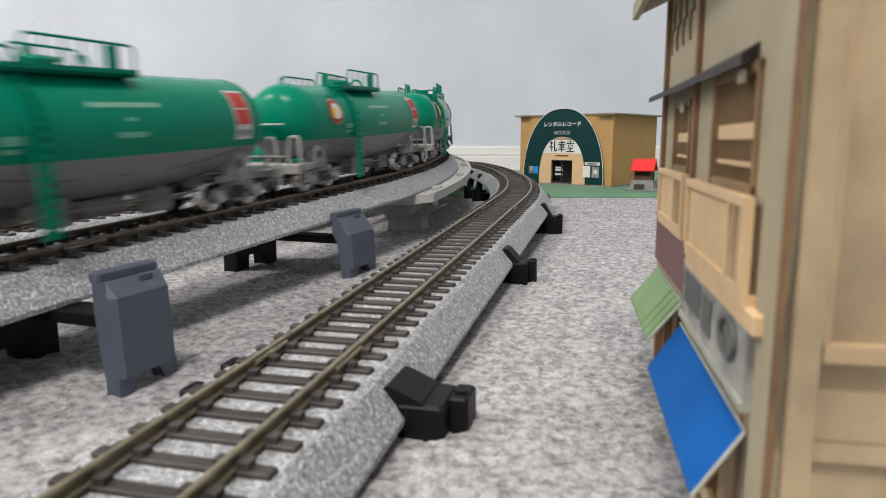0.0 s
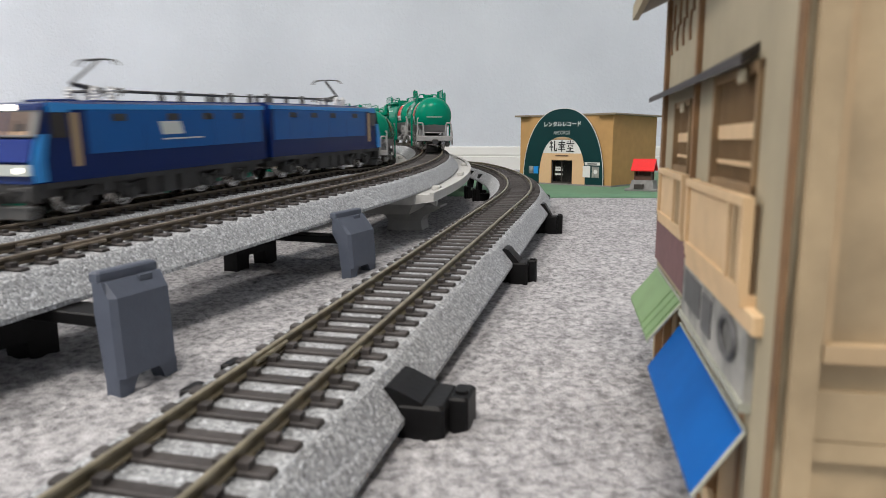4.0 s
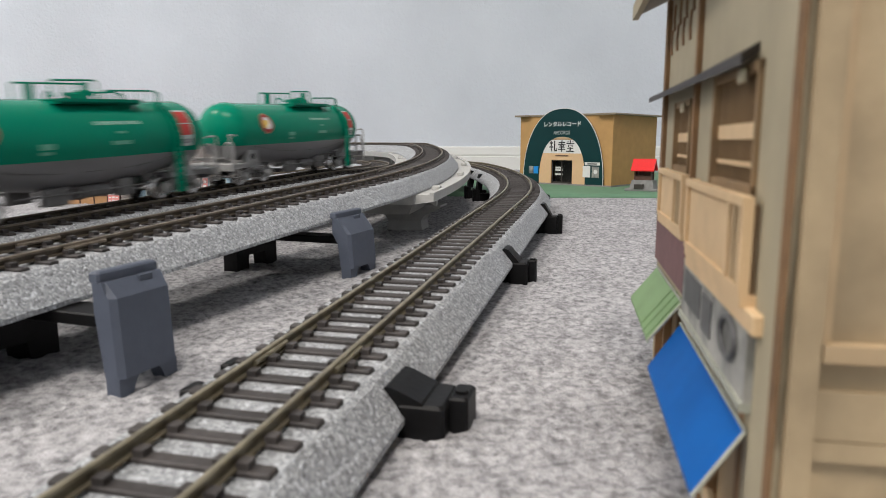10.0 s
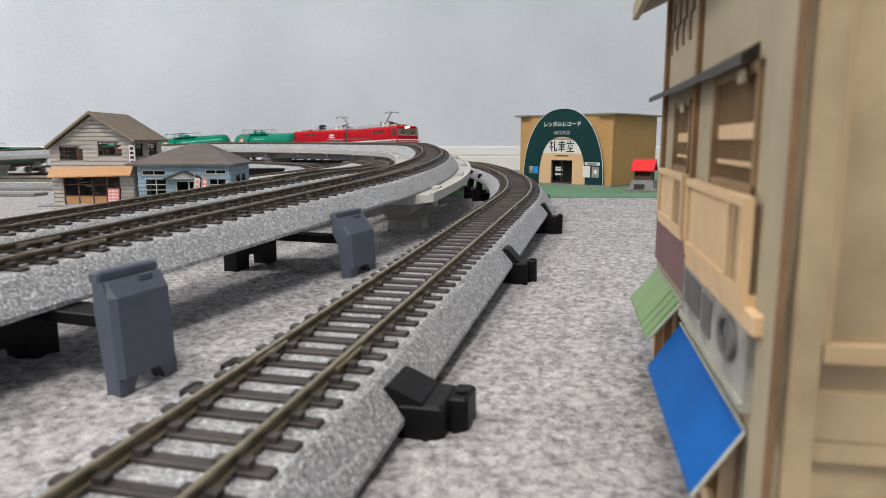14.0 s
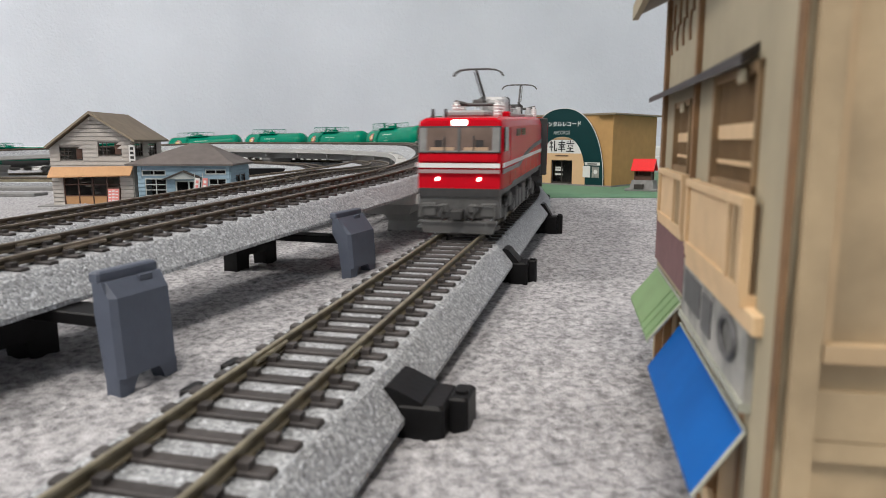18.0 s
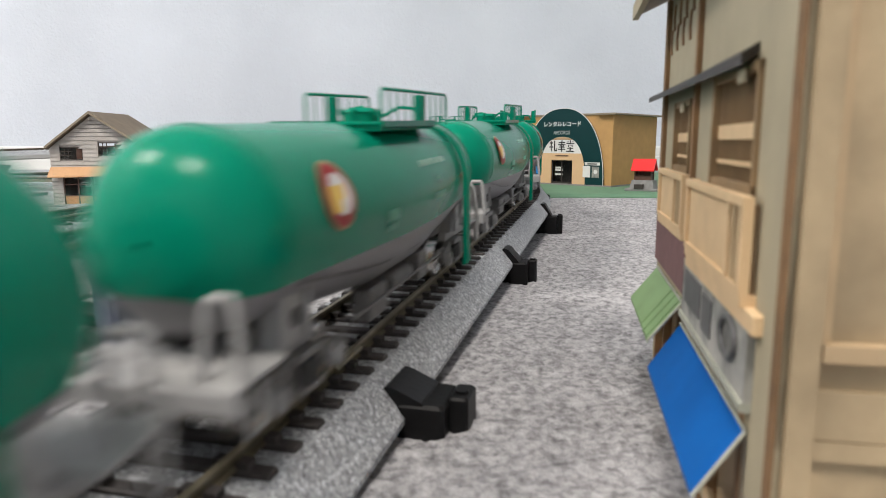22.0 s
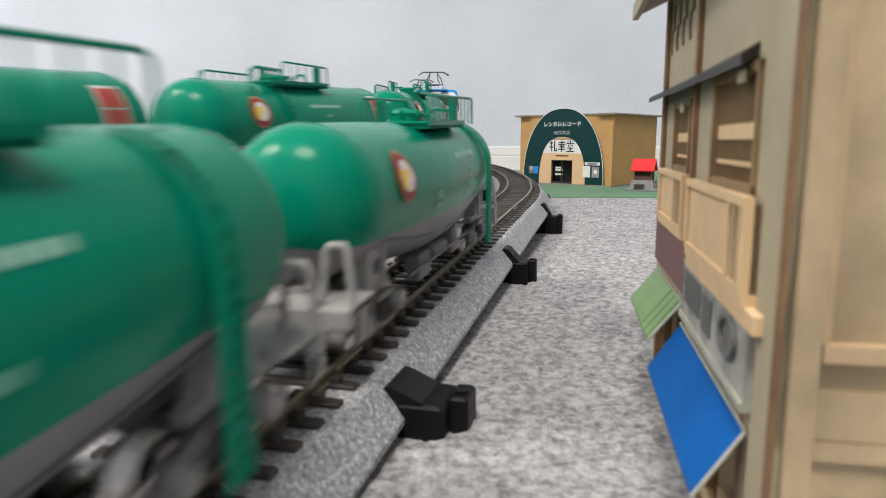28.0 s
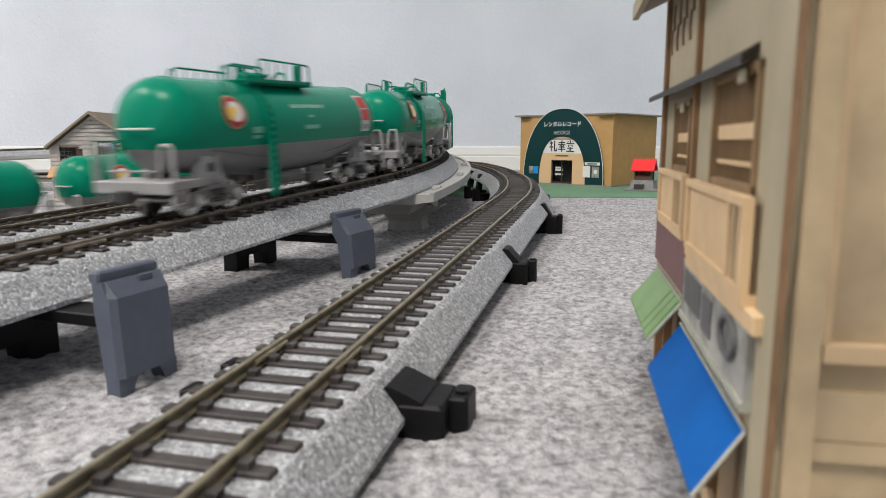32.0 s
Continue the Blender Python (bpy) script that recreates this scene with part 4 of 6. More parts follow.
    uf.box(-W + 1.0, W - 1.0, back + 2, front - 4.2, z0 - 2.4, z0 + 0.1)
    for sx in (-1, 1):
        for y, a, top in ((-12, 6.5, 14.5), (2, 5.0, 13.0), (13, 3.6, 15.0)):
            uf.box(*sorted((sx * 9, sx * 15.8)), y - a, y + a, 4.2, top, 0.5)
    part("underframe", uf, M["loco_grey"] if kind == "red" else M["dark"], t, "grey equipment boxes under the body")
    centres = (-L * 0.52, L * 0.5) if not both else (-L * 0.62, 0, L * 0.62)
    for yc in centres:
        b = Mesh()
        for sx in (-1, 1):
            b.prism([(yc - 21, 6.5), (yc - 17, 4.2), (yc - 10, 4.2), (yc - 8, 7.2), (yc + 8, 7.2), (yc + 10, 4.2), (yc + 17, 4.2), (yc + 21, 6.5), (yc + 19, 10.5), (yc + 9, 10.0), (yc + 6, 12.0), (yc - 6, 12.0), (yc - 9, 10.0), (yc - 19, 10.5)], "x", *sorted((sx * 12, sx * 14.2)))
            for e in (-1, 1):
                b.cyl((sx * 14, yc + e * 13.5, 6.4), (sx * 16, yc + e * 13.5, 6.4), 2.8, n=10)
                b.cyl((sx * 14.8, yc + e * 8.5, 5.4), (sx * 14.8, yc + e * 8.5, 11.5), 1.3, n=8)
                b.cyl((sx * 14.8, yc + e * 18.4, 5.8), (sx * 14.8, yc + e * 18.4, 11.0), 1.1, n=8)
                b.tube([(sx * 15.2, yc + e * 4, 12.5), (sx * 15.6, yc + e * 13, 9.6)], 0.6, 6)
            b.box(*sorted((sx * 13.8, sx * 16.2)), yc - 4.2, yc + 4.2, 8.2, 14.6, 0.5)
        bg = part("bogie", b, M["loco_grey"] if kind == "red" else M["dark"], t, "bogie side frames")
        for e in (-13.5, 13.5):
            wheelset(bg, yc + e, 6.8)
    # roof gear
    rf = Mesh()
    k = 1.0 if kind == "red" else 0.4
    rf.box(-9, 9, back + 6, front - 40, z1 - 0.2, z1 + 2.0 * k, 0.6)
    rf.box(-8.5, 8.5, front - 34, front - (15 if kind == "red" else 20), z1 - 0.2, z1 + 2.6 * k, 0.8)
    part("roof_box", rf, M["frame_grey"] if kind == "red" else (M["navy"] if kind == "blue" else M["sky_blue"]), t)
    py = ((front - 47,) if lit or kind == "blue" else (back + 24,)) if not both else (front - 40, back + 40)
    for p in py:
        for sx in (-1, 1):
            for e in ((-4.5, 8.0) if kind == "red" else (-4.5, 4.5)):
                ins = Mesh()
                ins.loft([[(sx * (9.5 if kind == "red" else 7.0) + r * math.cos(k * 0.6283), p + e + r * math.sin(k * 0.6283), z1 + z) for k in range(10)] for z, r in ((0, 1.6), (1.0, 2.0), (1.5, 1.75), (2.4, 2.0), (2.9, 1.75), (3.8, 2.0), (4.3, 1.75), (5.2, 2.0), (5.6, 1.2), (6.8, 1.2))])
                part("insulator", ins, M["ceramic"], t, "ribbed white insulator")
    for p in py:
        pantograph(t, p, z1 + (5.2 if kind == "red" else 4.2), not both, kind == "blue")
    if kind != "express":
        bus = Mesh()
        for x in (-5, 5):
            bus.tube([(x, back + 4, z1 + 4.4), (x, front - 62, z1 + 5.2), (x, front - 58, z1 + 3)], 0.45, 5)
            bus.cyl((x, back + 20, z1), (x, back + 20, z1 + 4), 1.2, n=8)
        for y in (back + 14, back + 54):
            for x in (-6, 6):
                bus.cyl((x, y, z1), (x, y, z1 + 6.0), 1.7, 1.3, n=10)
        if kind == "red":
            yb = front - 56.0
            bus.box(-10, 2, yb - 16, yb, z1 + 0.6, z1 + 9.4, 1.2)
            br = part("circuit_breaker", Mesh().cyl((-4.6, yb - 0.2, z1 + 5.6), (-4.6, yb + 1.4, z1 + 5.6), 2.9, 2.5, n=18), M["ceramic"], t, "round white breaker end")
            part("breaker_band", Mesh().box(-10.3, 2.3, yb - 16.6, yb - 12.5, z1 + 0.4, z1 + 9.7, 1.0), M["dark"], br)
            part("red_block", Mesh().box(-14.0, -10.5, front - 51, front - 45, z1 - 0.2, z1 + 2.4, 0.6), M["red"], t, "small red roof block")
            for x, y in ((12.5, front - 8), (8.0, front - 12)):
                part("aerial", Mesh().cyl((x, y, z1 - 0.6), (x, y, z1 + 3.2), 0.8, 0.6, n=8), M["dark"], t, "short black aerial")
        part("roof_equipment", bus, M["silver"] if kind == "red" else M["skirt"], t, "roof breaker and bus bars")
    return t


MARKED, PLAIN = tank_wagon(), tank_wagon(False)
SPARE = {True: [MARKED], False: [PLAIN]}
PITCH = 171.0


def make_train(sections, wagons, marked):
    """A list of (thing, distance of its middle behind the train's front, half its wheel base)."""
    out, d = [], 0.0
    for ob, length, base, backwards in sections:
        out.append((ob, d + length / 2, base, backwards))
        d += length
    for i in range(wagons):
        out.append((SPARE[marked].pop() if SPARE[marked] else copy_thing(MARKED if marked else PLAIN, pose(0, 0, 0)), d + PITCH / 2, 54.5, False))
        d += PITCH
    return out


def twin(kind):
    a, b = loco_section(kind), loco_section(kind, lit=False)
    return [(a, 157.0, 38.0, False), (b, 157.0, 38.0, True)]


TRAIN_RED = make_train(twin("red"), 8, False)
TRAIN_EXPRESS = make_train([(loco_section("express", length=232.0), 233.0, 60.0, False)], 6, True)
TRAIN_BLUE = make_train(twin("blue"), 6, True)
TRAIN_GROUND = make_train(twin("blue"), 7, False)


# ---- viaduct, supports ----
def along(line, s, off=0.0, z=None):
    """A pose on a track: x to its right, y along it, at the height z or at its rails."""
    c = line.spot(s, off)
    d = line.spot(s + 3) - line.spot(s - 3)
    return at(c.x, c.y, c.z if z is None else z, math.degrees(math.atan2(-d.x, d.y)))


def swept(line, s0, s1, outline, step=14.0, dz=0.0):
    m = Mesh()
    n = max(2, int((s1 - s0) / step))
    m.loft([[line.spot(s0 + (s1 - s0) * i / n, a, b + dz) for a, b in outline] for i in range(n + 1)])
    return m


def viaduct():
    t = thing("viaduct", "light grey model concrete viaduct on hammerhead piers", "viaduct")
    s0, s1 = 292.0, 1760.0
    part("deck", swept(viaduct_track, s0, s1, [(-33, -12.6), (-33, -16.4), (-26, -17.4), (-20, -18.5), (20, -18.5), (26, -17.4), (33, -16.4), (33, -12.6)]), M["concrete"], t, "light grey viaduct deck slab")
    for e in (-1, 1):
        a, b = sorted((e * 30.6, e * 33.2))
        part("parapet", swept(viaduct_track, s0, s1, [(a, -13), (b, -13), (b, -11.2), (a, -11.2)]), M["concrete"], t)
    part("girder", swept(viaduct_track, s0 + 12, 1440.0, [(-17, -18.4), (-14, -26), (14, -26), (17, -18.4)]), M["concrete_dark"], t, "grey girder under the deck")
    clip = Mesh().box(-2.4, 2.4, -3.2, 3.2, 0, 2.6, 0.4)
    clip.box(-1.2, 1.2, -4.6, -3.0, 0, 1.4)
    clip_data = clip.data("deck_clip", M["concrete"])
    rib = Mesh().prism([(-0.5, 0), (-9.5, 0), (-9.0, -2.2), (-1.2, -6.6)], "y", -1.6, 1.6)
    rib_data = rib.data("bracket", M["concrete"])
    s = 318.0
    while s < 1240:
        for e in (-1, 1):
            part("deck_clip", clip_data, None, t, m=along(viaduct_track, s, e * 27.5, viaduct_track.spot(s).z - 12.6))
            k = part("bracket", rib_data, None, t, m=along(viaduct_track, s + 6, e * 27.0, viaduct_track.spot(s + 6).z - 16.9) @ (pose(0, 0, 0, 0, 0, 180) if e < 0 else pose(0, 0, 0)))
        s += 92.0
    for s in (352, 640, 905, 1155, 1420, 1680):
        h = viaduct_track.spot(s).z - 26.0
        p = Mesh()
        p.loft([[(x, y, z) for x, y in ((-w, -d), (w, -d), (w, d), (-w, d))] for w, d, z in ((12, 11, 0), (11, 10, h * 0.42), (13, 10.5, h * 0.6), (24, 11.5, h * 0.92), (24, 11.5, h))])
        part("pier", p, M["concrete_dark"], t, "grey hammerhead pier", along(viaduct_track, s, 0, 0))
    return t


viaduct()


def slate_pier(line, s, off, h, fall, deep, w, thick, twin=False):
    """A slate-grey outrigger leg beside the roadbed; its bracket reaches under it."""
    t = thing("slate_pier", "slate-grey printed pier leg with a sloping top carrying the track", "pier", "slate piers of the incline")
    body = Mesh()
    out, lean = h + 1.6 - fall, 1.0
    rings = []
    for y, c in ((-w, 1.3), (-w + 1.3, 0.0), (w - 1.3, 0.0), (w, 1.3)):
        rings.append([(x, y, z) for x, z in ((off - thick + 0.4, 5.2), (off - c, 5.2), (off - c - lean, out - 0.6), (off - c - lean - 0.5, out),
                                             (off - deep + 2.6, h + 1.6), (off - deep, h + 1.6), (off - deep, h - 5), (off - thick - lean, h - 9))])
    body.loft(rings)
    part("leg", body, M["slate"], t)
    for e in (-1, 1):
        f = Mesh().prism([(e * w, 0), (e * w, 5.3), (e * w * 0.3, 5.3), (e * w * 0.42, 3.9), (e * w * 0.62, 0)], "x", off - thick + 0.6, off - 0.9)
        part("foot", f, M["slate"], t)
    part("lip", Mesh().box(off - deep - 1.2, off - deep + 2.0, -w, w, h + 1.2, h + 4.0, 0.5), M["slate"], t, "raised lip along the ballast edge")
    part("top_mark", Mesh().box(off - deep + 3.2, off - deep + 4.0, w * 0.1, w * 0.55, h + 0.2, h + 1.7, 0.1), M["slate"], t)
    part("cross_beam", Mesh().box(-off + 8, off - deep - 0.1, -5, 5, h - 10.5, h - 7.4, 0.3), M["black_plastic"], t, "dark beam under the roadbed")
    if twin:
        part("rear_leg", Mesh().prism([(-w, 0), (-w + 4, 0), (-w + 5.5, 5), (w - 5.5, 5), (w - 4, 0), (w, 0), (w, h - 9.6), (-w, h - 9.6)], "x", -24.5, -19.5), M["slate"], t, "slate-grey leg on the far side")
    t.matrix_basis = along(line, s, 0, 0)
    return t


slate_pier(viaduct_track, 57, 47.0, 26.0, 3.0, 6.8, 9.3, 5.4, True)
slate_pier(viaduct_track, 200, 33.8, 25.0, 6.2, 9.4, 12.2, 6.0)


def black_arch(x, y, yaw, w, h, depth=9.0):
    t = thing("black_support", "black plastic arched support under the track", "track support", "black arches under the incline")
    a = Mesh()
    a.prism([(-w / 2, 0), (-w / 2 + 8.5, 0), (-w / 2 + 9.5, h * 0.3), (-w / 2 + 9.5, h), (-w / 2, h)], "x", -depth / 2, depth / 2)
    a.prism([(w / 2, 0), (w / 2, h), (w / 2 - 9.5, h), (w / 2 - 9.5, h * 0.3), (w / 2 - 8.5, 0)], "x", -depth / 2, depth / 2)
    a.prism([(-w / 2 + 9.5, h * 0.3), (w / 2 - 9.5, h * 0.3), (w / 2 - 9.5, h), (-w / 2 + 9.5, h)], "x", -depth / 2, depth / 2)
    part("arch", a, M["black_plastic"], t)
    t.matrix_basis = at(x, y, 0, yaw)
    return t


black_arch(-117.5, 169, -19.6, 34, 21)
black_arch(-90.3, 314.8, -19.6, 31.5, 25, 7.0)
black_arch(-152, 250, -19.6, 36, 20)


def track_clip(line, s, side, z_block, drop, long=14.0, k=0.8):
    """A black support beside the low track: a block with a wedge that grips the roadbed's shoulder."""
    t = thing("black_track_support", "small black plastic support gripping the ballast edge", "track support", "black supports of the low track")
    b = Mesh()
    b.box(20.5, 20.5 + 10.5 * k, -long / 2, long / 2, 0, z_block, 0.7)
    part("block", b, M["black_plastic"], t, "black plastic block")
    b = Mesh().box(20.5 + 10.1 * k, 20.5 + 14.5 * k, -long / 2 + 4.5, long / 2 - 0.5, 0, z_block + 0.4, 0.5)
    part("lug", b, M["black_plastic"], t)
    b = Mesh().cyl((20.5 + 12.3 * k, 1.5, z_block), (20.5 + 12.3 * k, 1.5, z_block + 0.9), 1.6 * k, n=12)
    part("screw_boss", b, M["black_plastic"], t)
    w = Mesh()
    w.prism([(18.6, z_block - 1), (20.5 + 6.6 * k, z_block - 1), (20.5 + 5.6 * k, z_block + 0.4), (20.6, drop + 0.8), (18.8, drop + 1.4), (16.2, drop - 0.4)], "y", -long / 2 + 0.4, long / 2 - 0.6)
    part("wedge", w, M["black_plastic"], t, "black sloping gripper")
    u = Mesh().box(4, 21, -long / 2 + 2, long / 2 - 2, 0, max(z_block - 4, 2.0))
    part("foot_plate", u, M["black_plastic"], t)
    m = along(line, s, 0, 0)
    t.matrix_basis = m @ pose(0, 0, 0, 0, 0, 180) if side < 0 else m
    return t


for s, side in ((98, 1), (247, 1), (402, 1), (556, 1), (688, 1), (640, -1), (684, -1)):
    bed = low_track.spot(s).z - 12.3
    track_clip(low_track, s, side, max(8.0, min(bed + 1.5, 12.5)), low_track.spot(s).z - 6.5, 14.0 if s < 200 else 11.0, (0.95 if s < 200 else 0.76) if side > 0 else 0.45)
for s in (79, 93):
    c = Mesh().box(-1.4, 1.4, -2.8, 2.8, -0.6, 1.4, 0.4)
    t = thing("track_fastener", "small black clip on the ballast beside the rail", "clip", "clips beside the low track")
    part("clip_body", c, M["black_plastic"], t)
    t.matrix_basis = along(low_track, s, -16.2, low_track.spot(s).z - 4.4)


# ---- writing ----
def lettering(name, words, size, mat, parent, m, label="", bold=0.0):
    cu = bpy.data.curves.new(name, "FONT")
    cu.body, cu.size, cu.align_x, cu.align_y = words, size * MM, "CENTER", "CENTER"
    cu.extrude = 0.0001
    cu.offset = bold * MM
    tmp = bpy.data.objects.new(name, cu)
    scene.collection.objects.link(tmp)
    bpy.context.view_layer.update()
    me = bpy.data.meshes.new_from_object(tmp.evaluated_get(bpy.context.evaluated_depsgraph_get()))
    bpy.data.objects.remove(tmp)
    me.materials.clear()
    me.materials.append(mat)
    ob = new(name, me)
    ob.parent = parent
    ob.matrix_basis = m
    if label:
        ob["label"] = label
    return ob


def wall_pose(u, v, z):
    """On a wall whose outside looks along -y of its thing: u to the right, z up."""
    return pose(u * MM, -v * MM, z * MM, 90)


# ---- materials of the houses ----
M["ochre"] = material("ochre_board", (0.46, 0.27, 0.10), 0.75, grain=0.05, scale=120, stain=0.08, stain_scale=22, bump=0.08)
M["roof_board"] = material("brown_roof_board", (0.25, 0.21, 0.15), 0.7, grain=0.08, scale=150, stain=0.06)
M["dark_teal"] = material("dark_teal_print", (0.004, 0.036, 0.038), 0.55, spec=0.2, grain=0.04, scale=100)
M["peach"] = material("peach_print", (0.66, 0.44, 0.25), 0.5, grain=0.03)
M["paper"] = material("white_paper", (0.70, 0.70, 0.68), 0.55, grain=0.03)
M["ink"] = material("black_ink", (0.02, 0.02, 0.02), 0.5)
M["moss_green"] = material("green_baseboard", (0.115, 0.235, 0.14), 0.75, grain=0.06, scale=90, stain=0.08, stain_scale=15, bump=0.1)
M["siding"] = material("weathered_grey_siding", (0.45, 0.42, 0.385), 0.75, grain=0.1, scale=180, stain=0.1, stain_scale=30, bump=0.1, vary=0.09)
M["house_roof"] = material("taupe_roof", (0.18, 0.145, 0.105), 0.75, grain=0.1, scale=150, stain=0.12, stain_scale=25, bump=0.1)
M["siding_dark"] = material("dark_siding_joint", (0.39, 0.364, 0.334), 0.8, grain=0.1)
M["blue_dark"] = material("blue_siding_joint", (0.19, 0.28, 0.345), 0.8, grain=0.1)
M["grey_roof"] = material("grey_mauve_roof", (0.125, 0.108, 0.10), 0.75, grain=0.1, scale=150, stain=0.12, stain_scale=25, bump=0.1)
M["blue_siding"] = material("pale_blue_siding", (0.235, 0.345, 0.42), 0.7, grain=0.06, scale=150, stain=0.08, bump=0.06, vary=0.07)
M["frame_dark"] = material("dark_window_frame", (0.05, 0.042, 0.035), 0.6, grain=0.1)
M["frame_light"] = material("light_window_frame", (0.44, 0.48, 0.46), 0.6, grain=0.05)
M["tan_board"] = material("tan_awning", (0.50, 0.28, 0.13), 0.65, grain=0.05, stain=0.06)
M["wood"] = material("pale_laser_cut_wood", (0.48, 0.35, 0.205), 0.65, grain=0.07, scale=120, stain=0.10, stain_scale=35, bump=0.08, bump_scale=500)
M["wood_light"] = material("fresh_pale_wood", (0.66, 0.47, 0.27), 0.6, grain=0.06, scale=150, stain=0.06, bump=0.06)
M["plaster"] = material("beige_wall_board", (0.40, 0.345, 0.235), 0.75, grain=0.06, scale=120, stain=0.08, stain_scale=25, bump=0.06)
M["end_board"] = material("tan_end_wall_board", (0.43, 0.33, 0.20), 0.75, grain=0.12, scale=160, stain=0.25, stain_scale=38, bump=0.12, bump_scale=300)
M["lattice"] = material("tan_lattice_wood", (0.25, 0.165, 0.085), 0.7, grain=0.12, scale=160, stain=0.1)
M["burnt"] = material("laser_burnt_edge", (0.215, 0.12, 0.055), 0.75, grain=0.2, scale=200, stain=0.2)
M["grey_metal"] = material("dark_grey_canopy", (0.045, 0.038, 0.034), 0.55, 0.1, grain=0.15, scale=150)
M["green_cloth"] = material("green_awning_paint", (0.19, 0.30, 0.14), 0.6, grain=0.06, scale=150, stain=0.1, stain_scale=45)
M["blue_cloth"] = material("bright_blue_awning_paint", (0.005, 0.10, 0.37), 0.5, grain=0.05, scale=150, stain=0.18, stain_scale=45, spec=0.12)
M["pale_edge"] = material("bare_cut_edge", (0.36, 0.37, 0.31), 0.7, grain=0.1)
M["mauve"] = material("mauve_board", (0.19, 0.10, 0.10), 0.65, grain=0.1, stain=0.12, stain_scale=60)
M["poster_grey"] = speckled("grey_photo_print", [(0.35, (0.12, 0.12, 0.115)), (0.5, (0.27, 0.27, 0.25)), (0.66, (0.42, 0.41, 0.38))], 95.0, 3.0, 0.5, 0.05, 400.0)
M["photo_dark"] = material("dark_grey_print", (0.10, 0.10, 0.10), 0.5, grain=0.1, stain=0.2, stain_scale=150)
M["stone"] = material("grey_stone_print", (0.22, 0.22, 0.215), 0.8, grain=0.12, scale=250, stain=0.1, bump=0.2)
M["shrine_red"] = material("bright_red_roof", (0.75, 0.02, 0.02), 0.45, grain=0.03)
M["brown_wood"] = material("dark_brown_wood", (0.085, 0.04, 0.025), 0.6, grain=0.15, scale=200)
M["sign_red"] = material("faded_red_sign", (0.70, 0.26, 0.24), 0.6, grain=0.05, stain=0.1, stain_scale=120)
M["glass_clear"] = glass("clear_shop_pane", (0.02, 0.02, 0.02), 0.06)
# Near-black sheet colour that stands for the shade inside unlit rooms.
M["room_shade"] = material("near_black_room_shade", (0.012, 0.012, 0.012), 0.8, grain=0.1)


# ---- record shop, shrine and the green board ----
def green_board():
    m = Mesh()
    edge = [(-70, 752), (96, 714), (150, 716), (236, 710), (560, 708), (560, 1240), (-70, 1240)]
    inner = [(-64, 764), (97, 725), (151, 727), (237, 721), (552, 719), (552, 1232), (-64, 1232)]
    m.loft([[(x, y, 0) for x, y in edge], [(x, y, 0.8) for x, y in edge], [(x, y, 3.6) for x, y in inner]])
    t = tagged(part("green_base", m, M["moss_green"]), "flat green painted board under the record shop", "base board")
    return t


green_board()


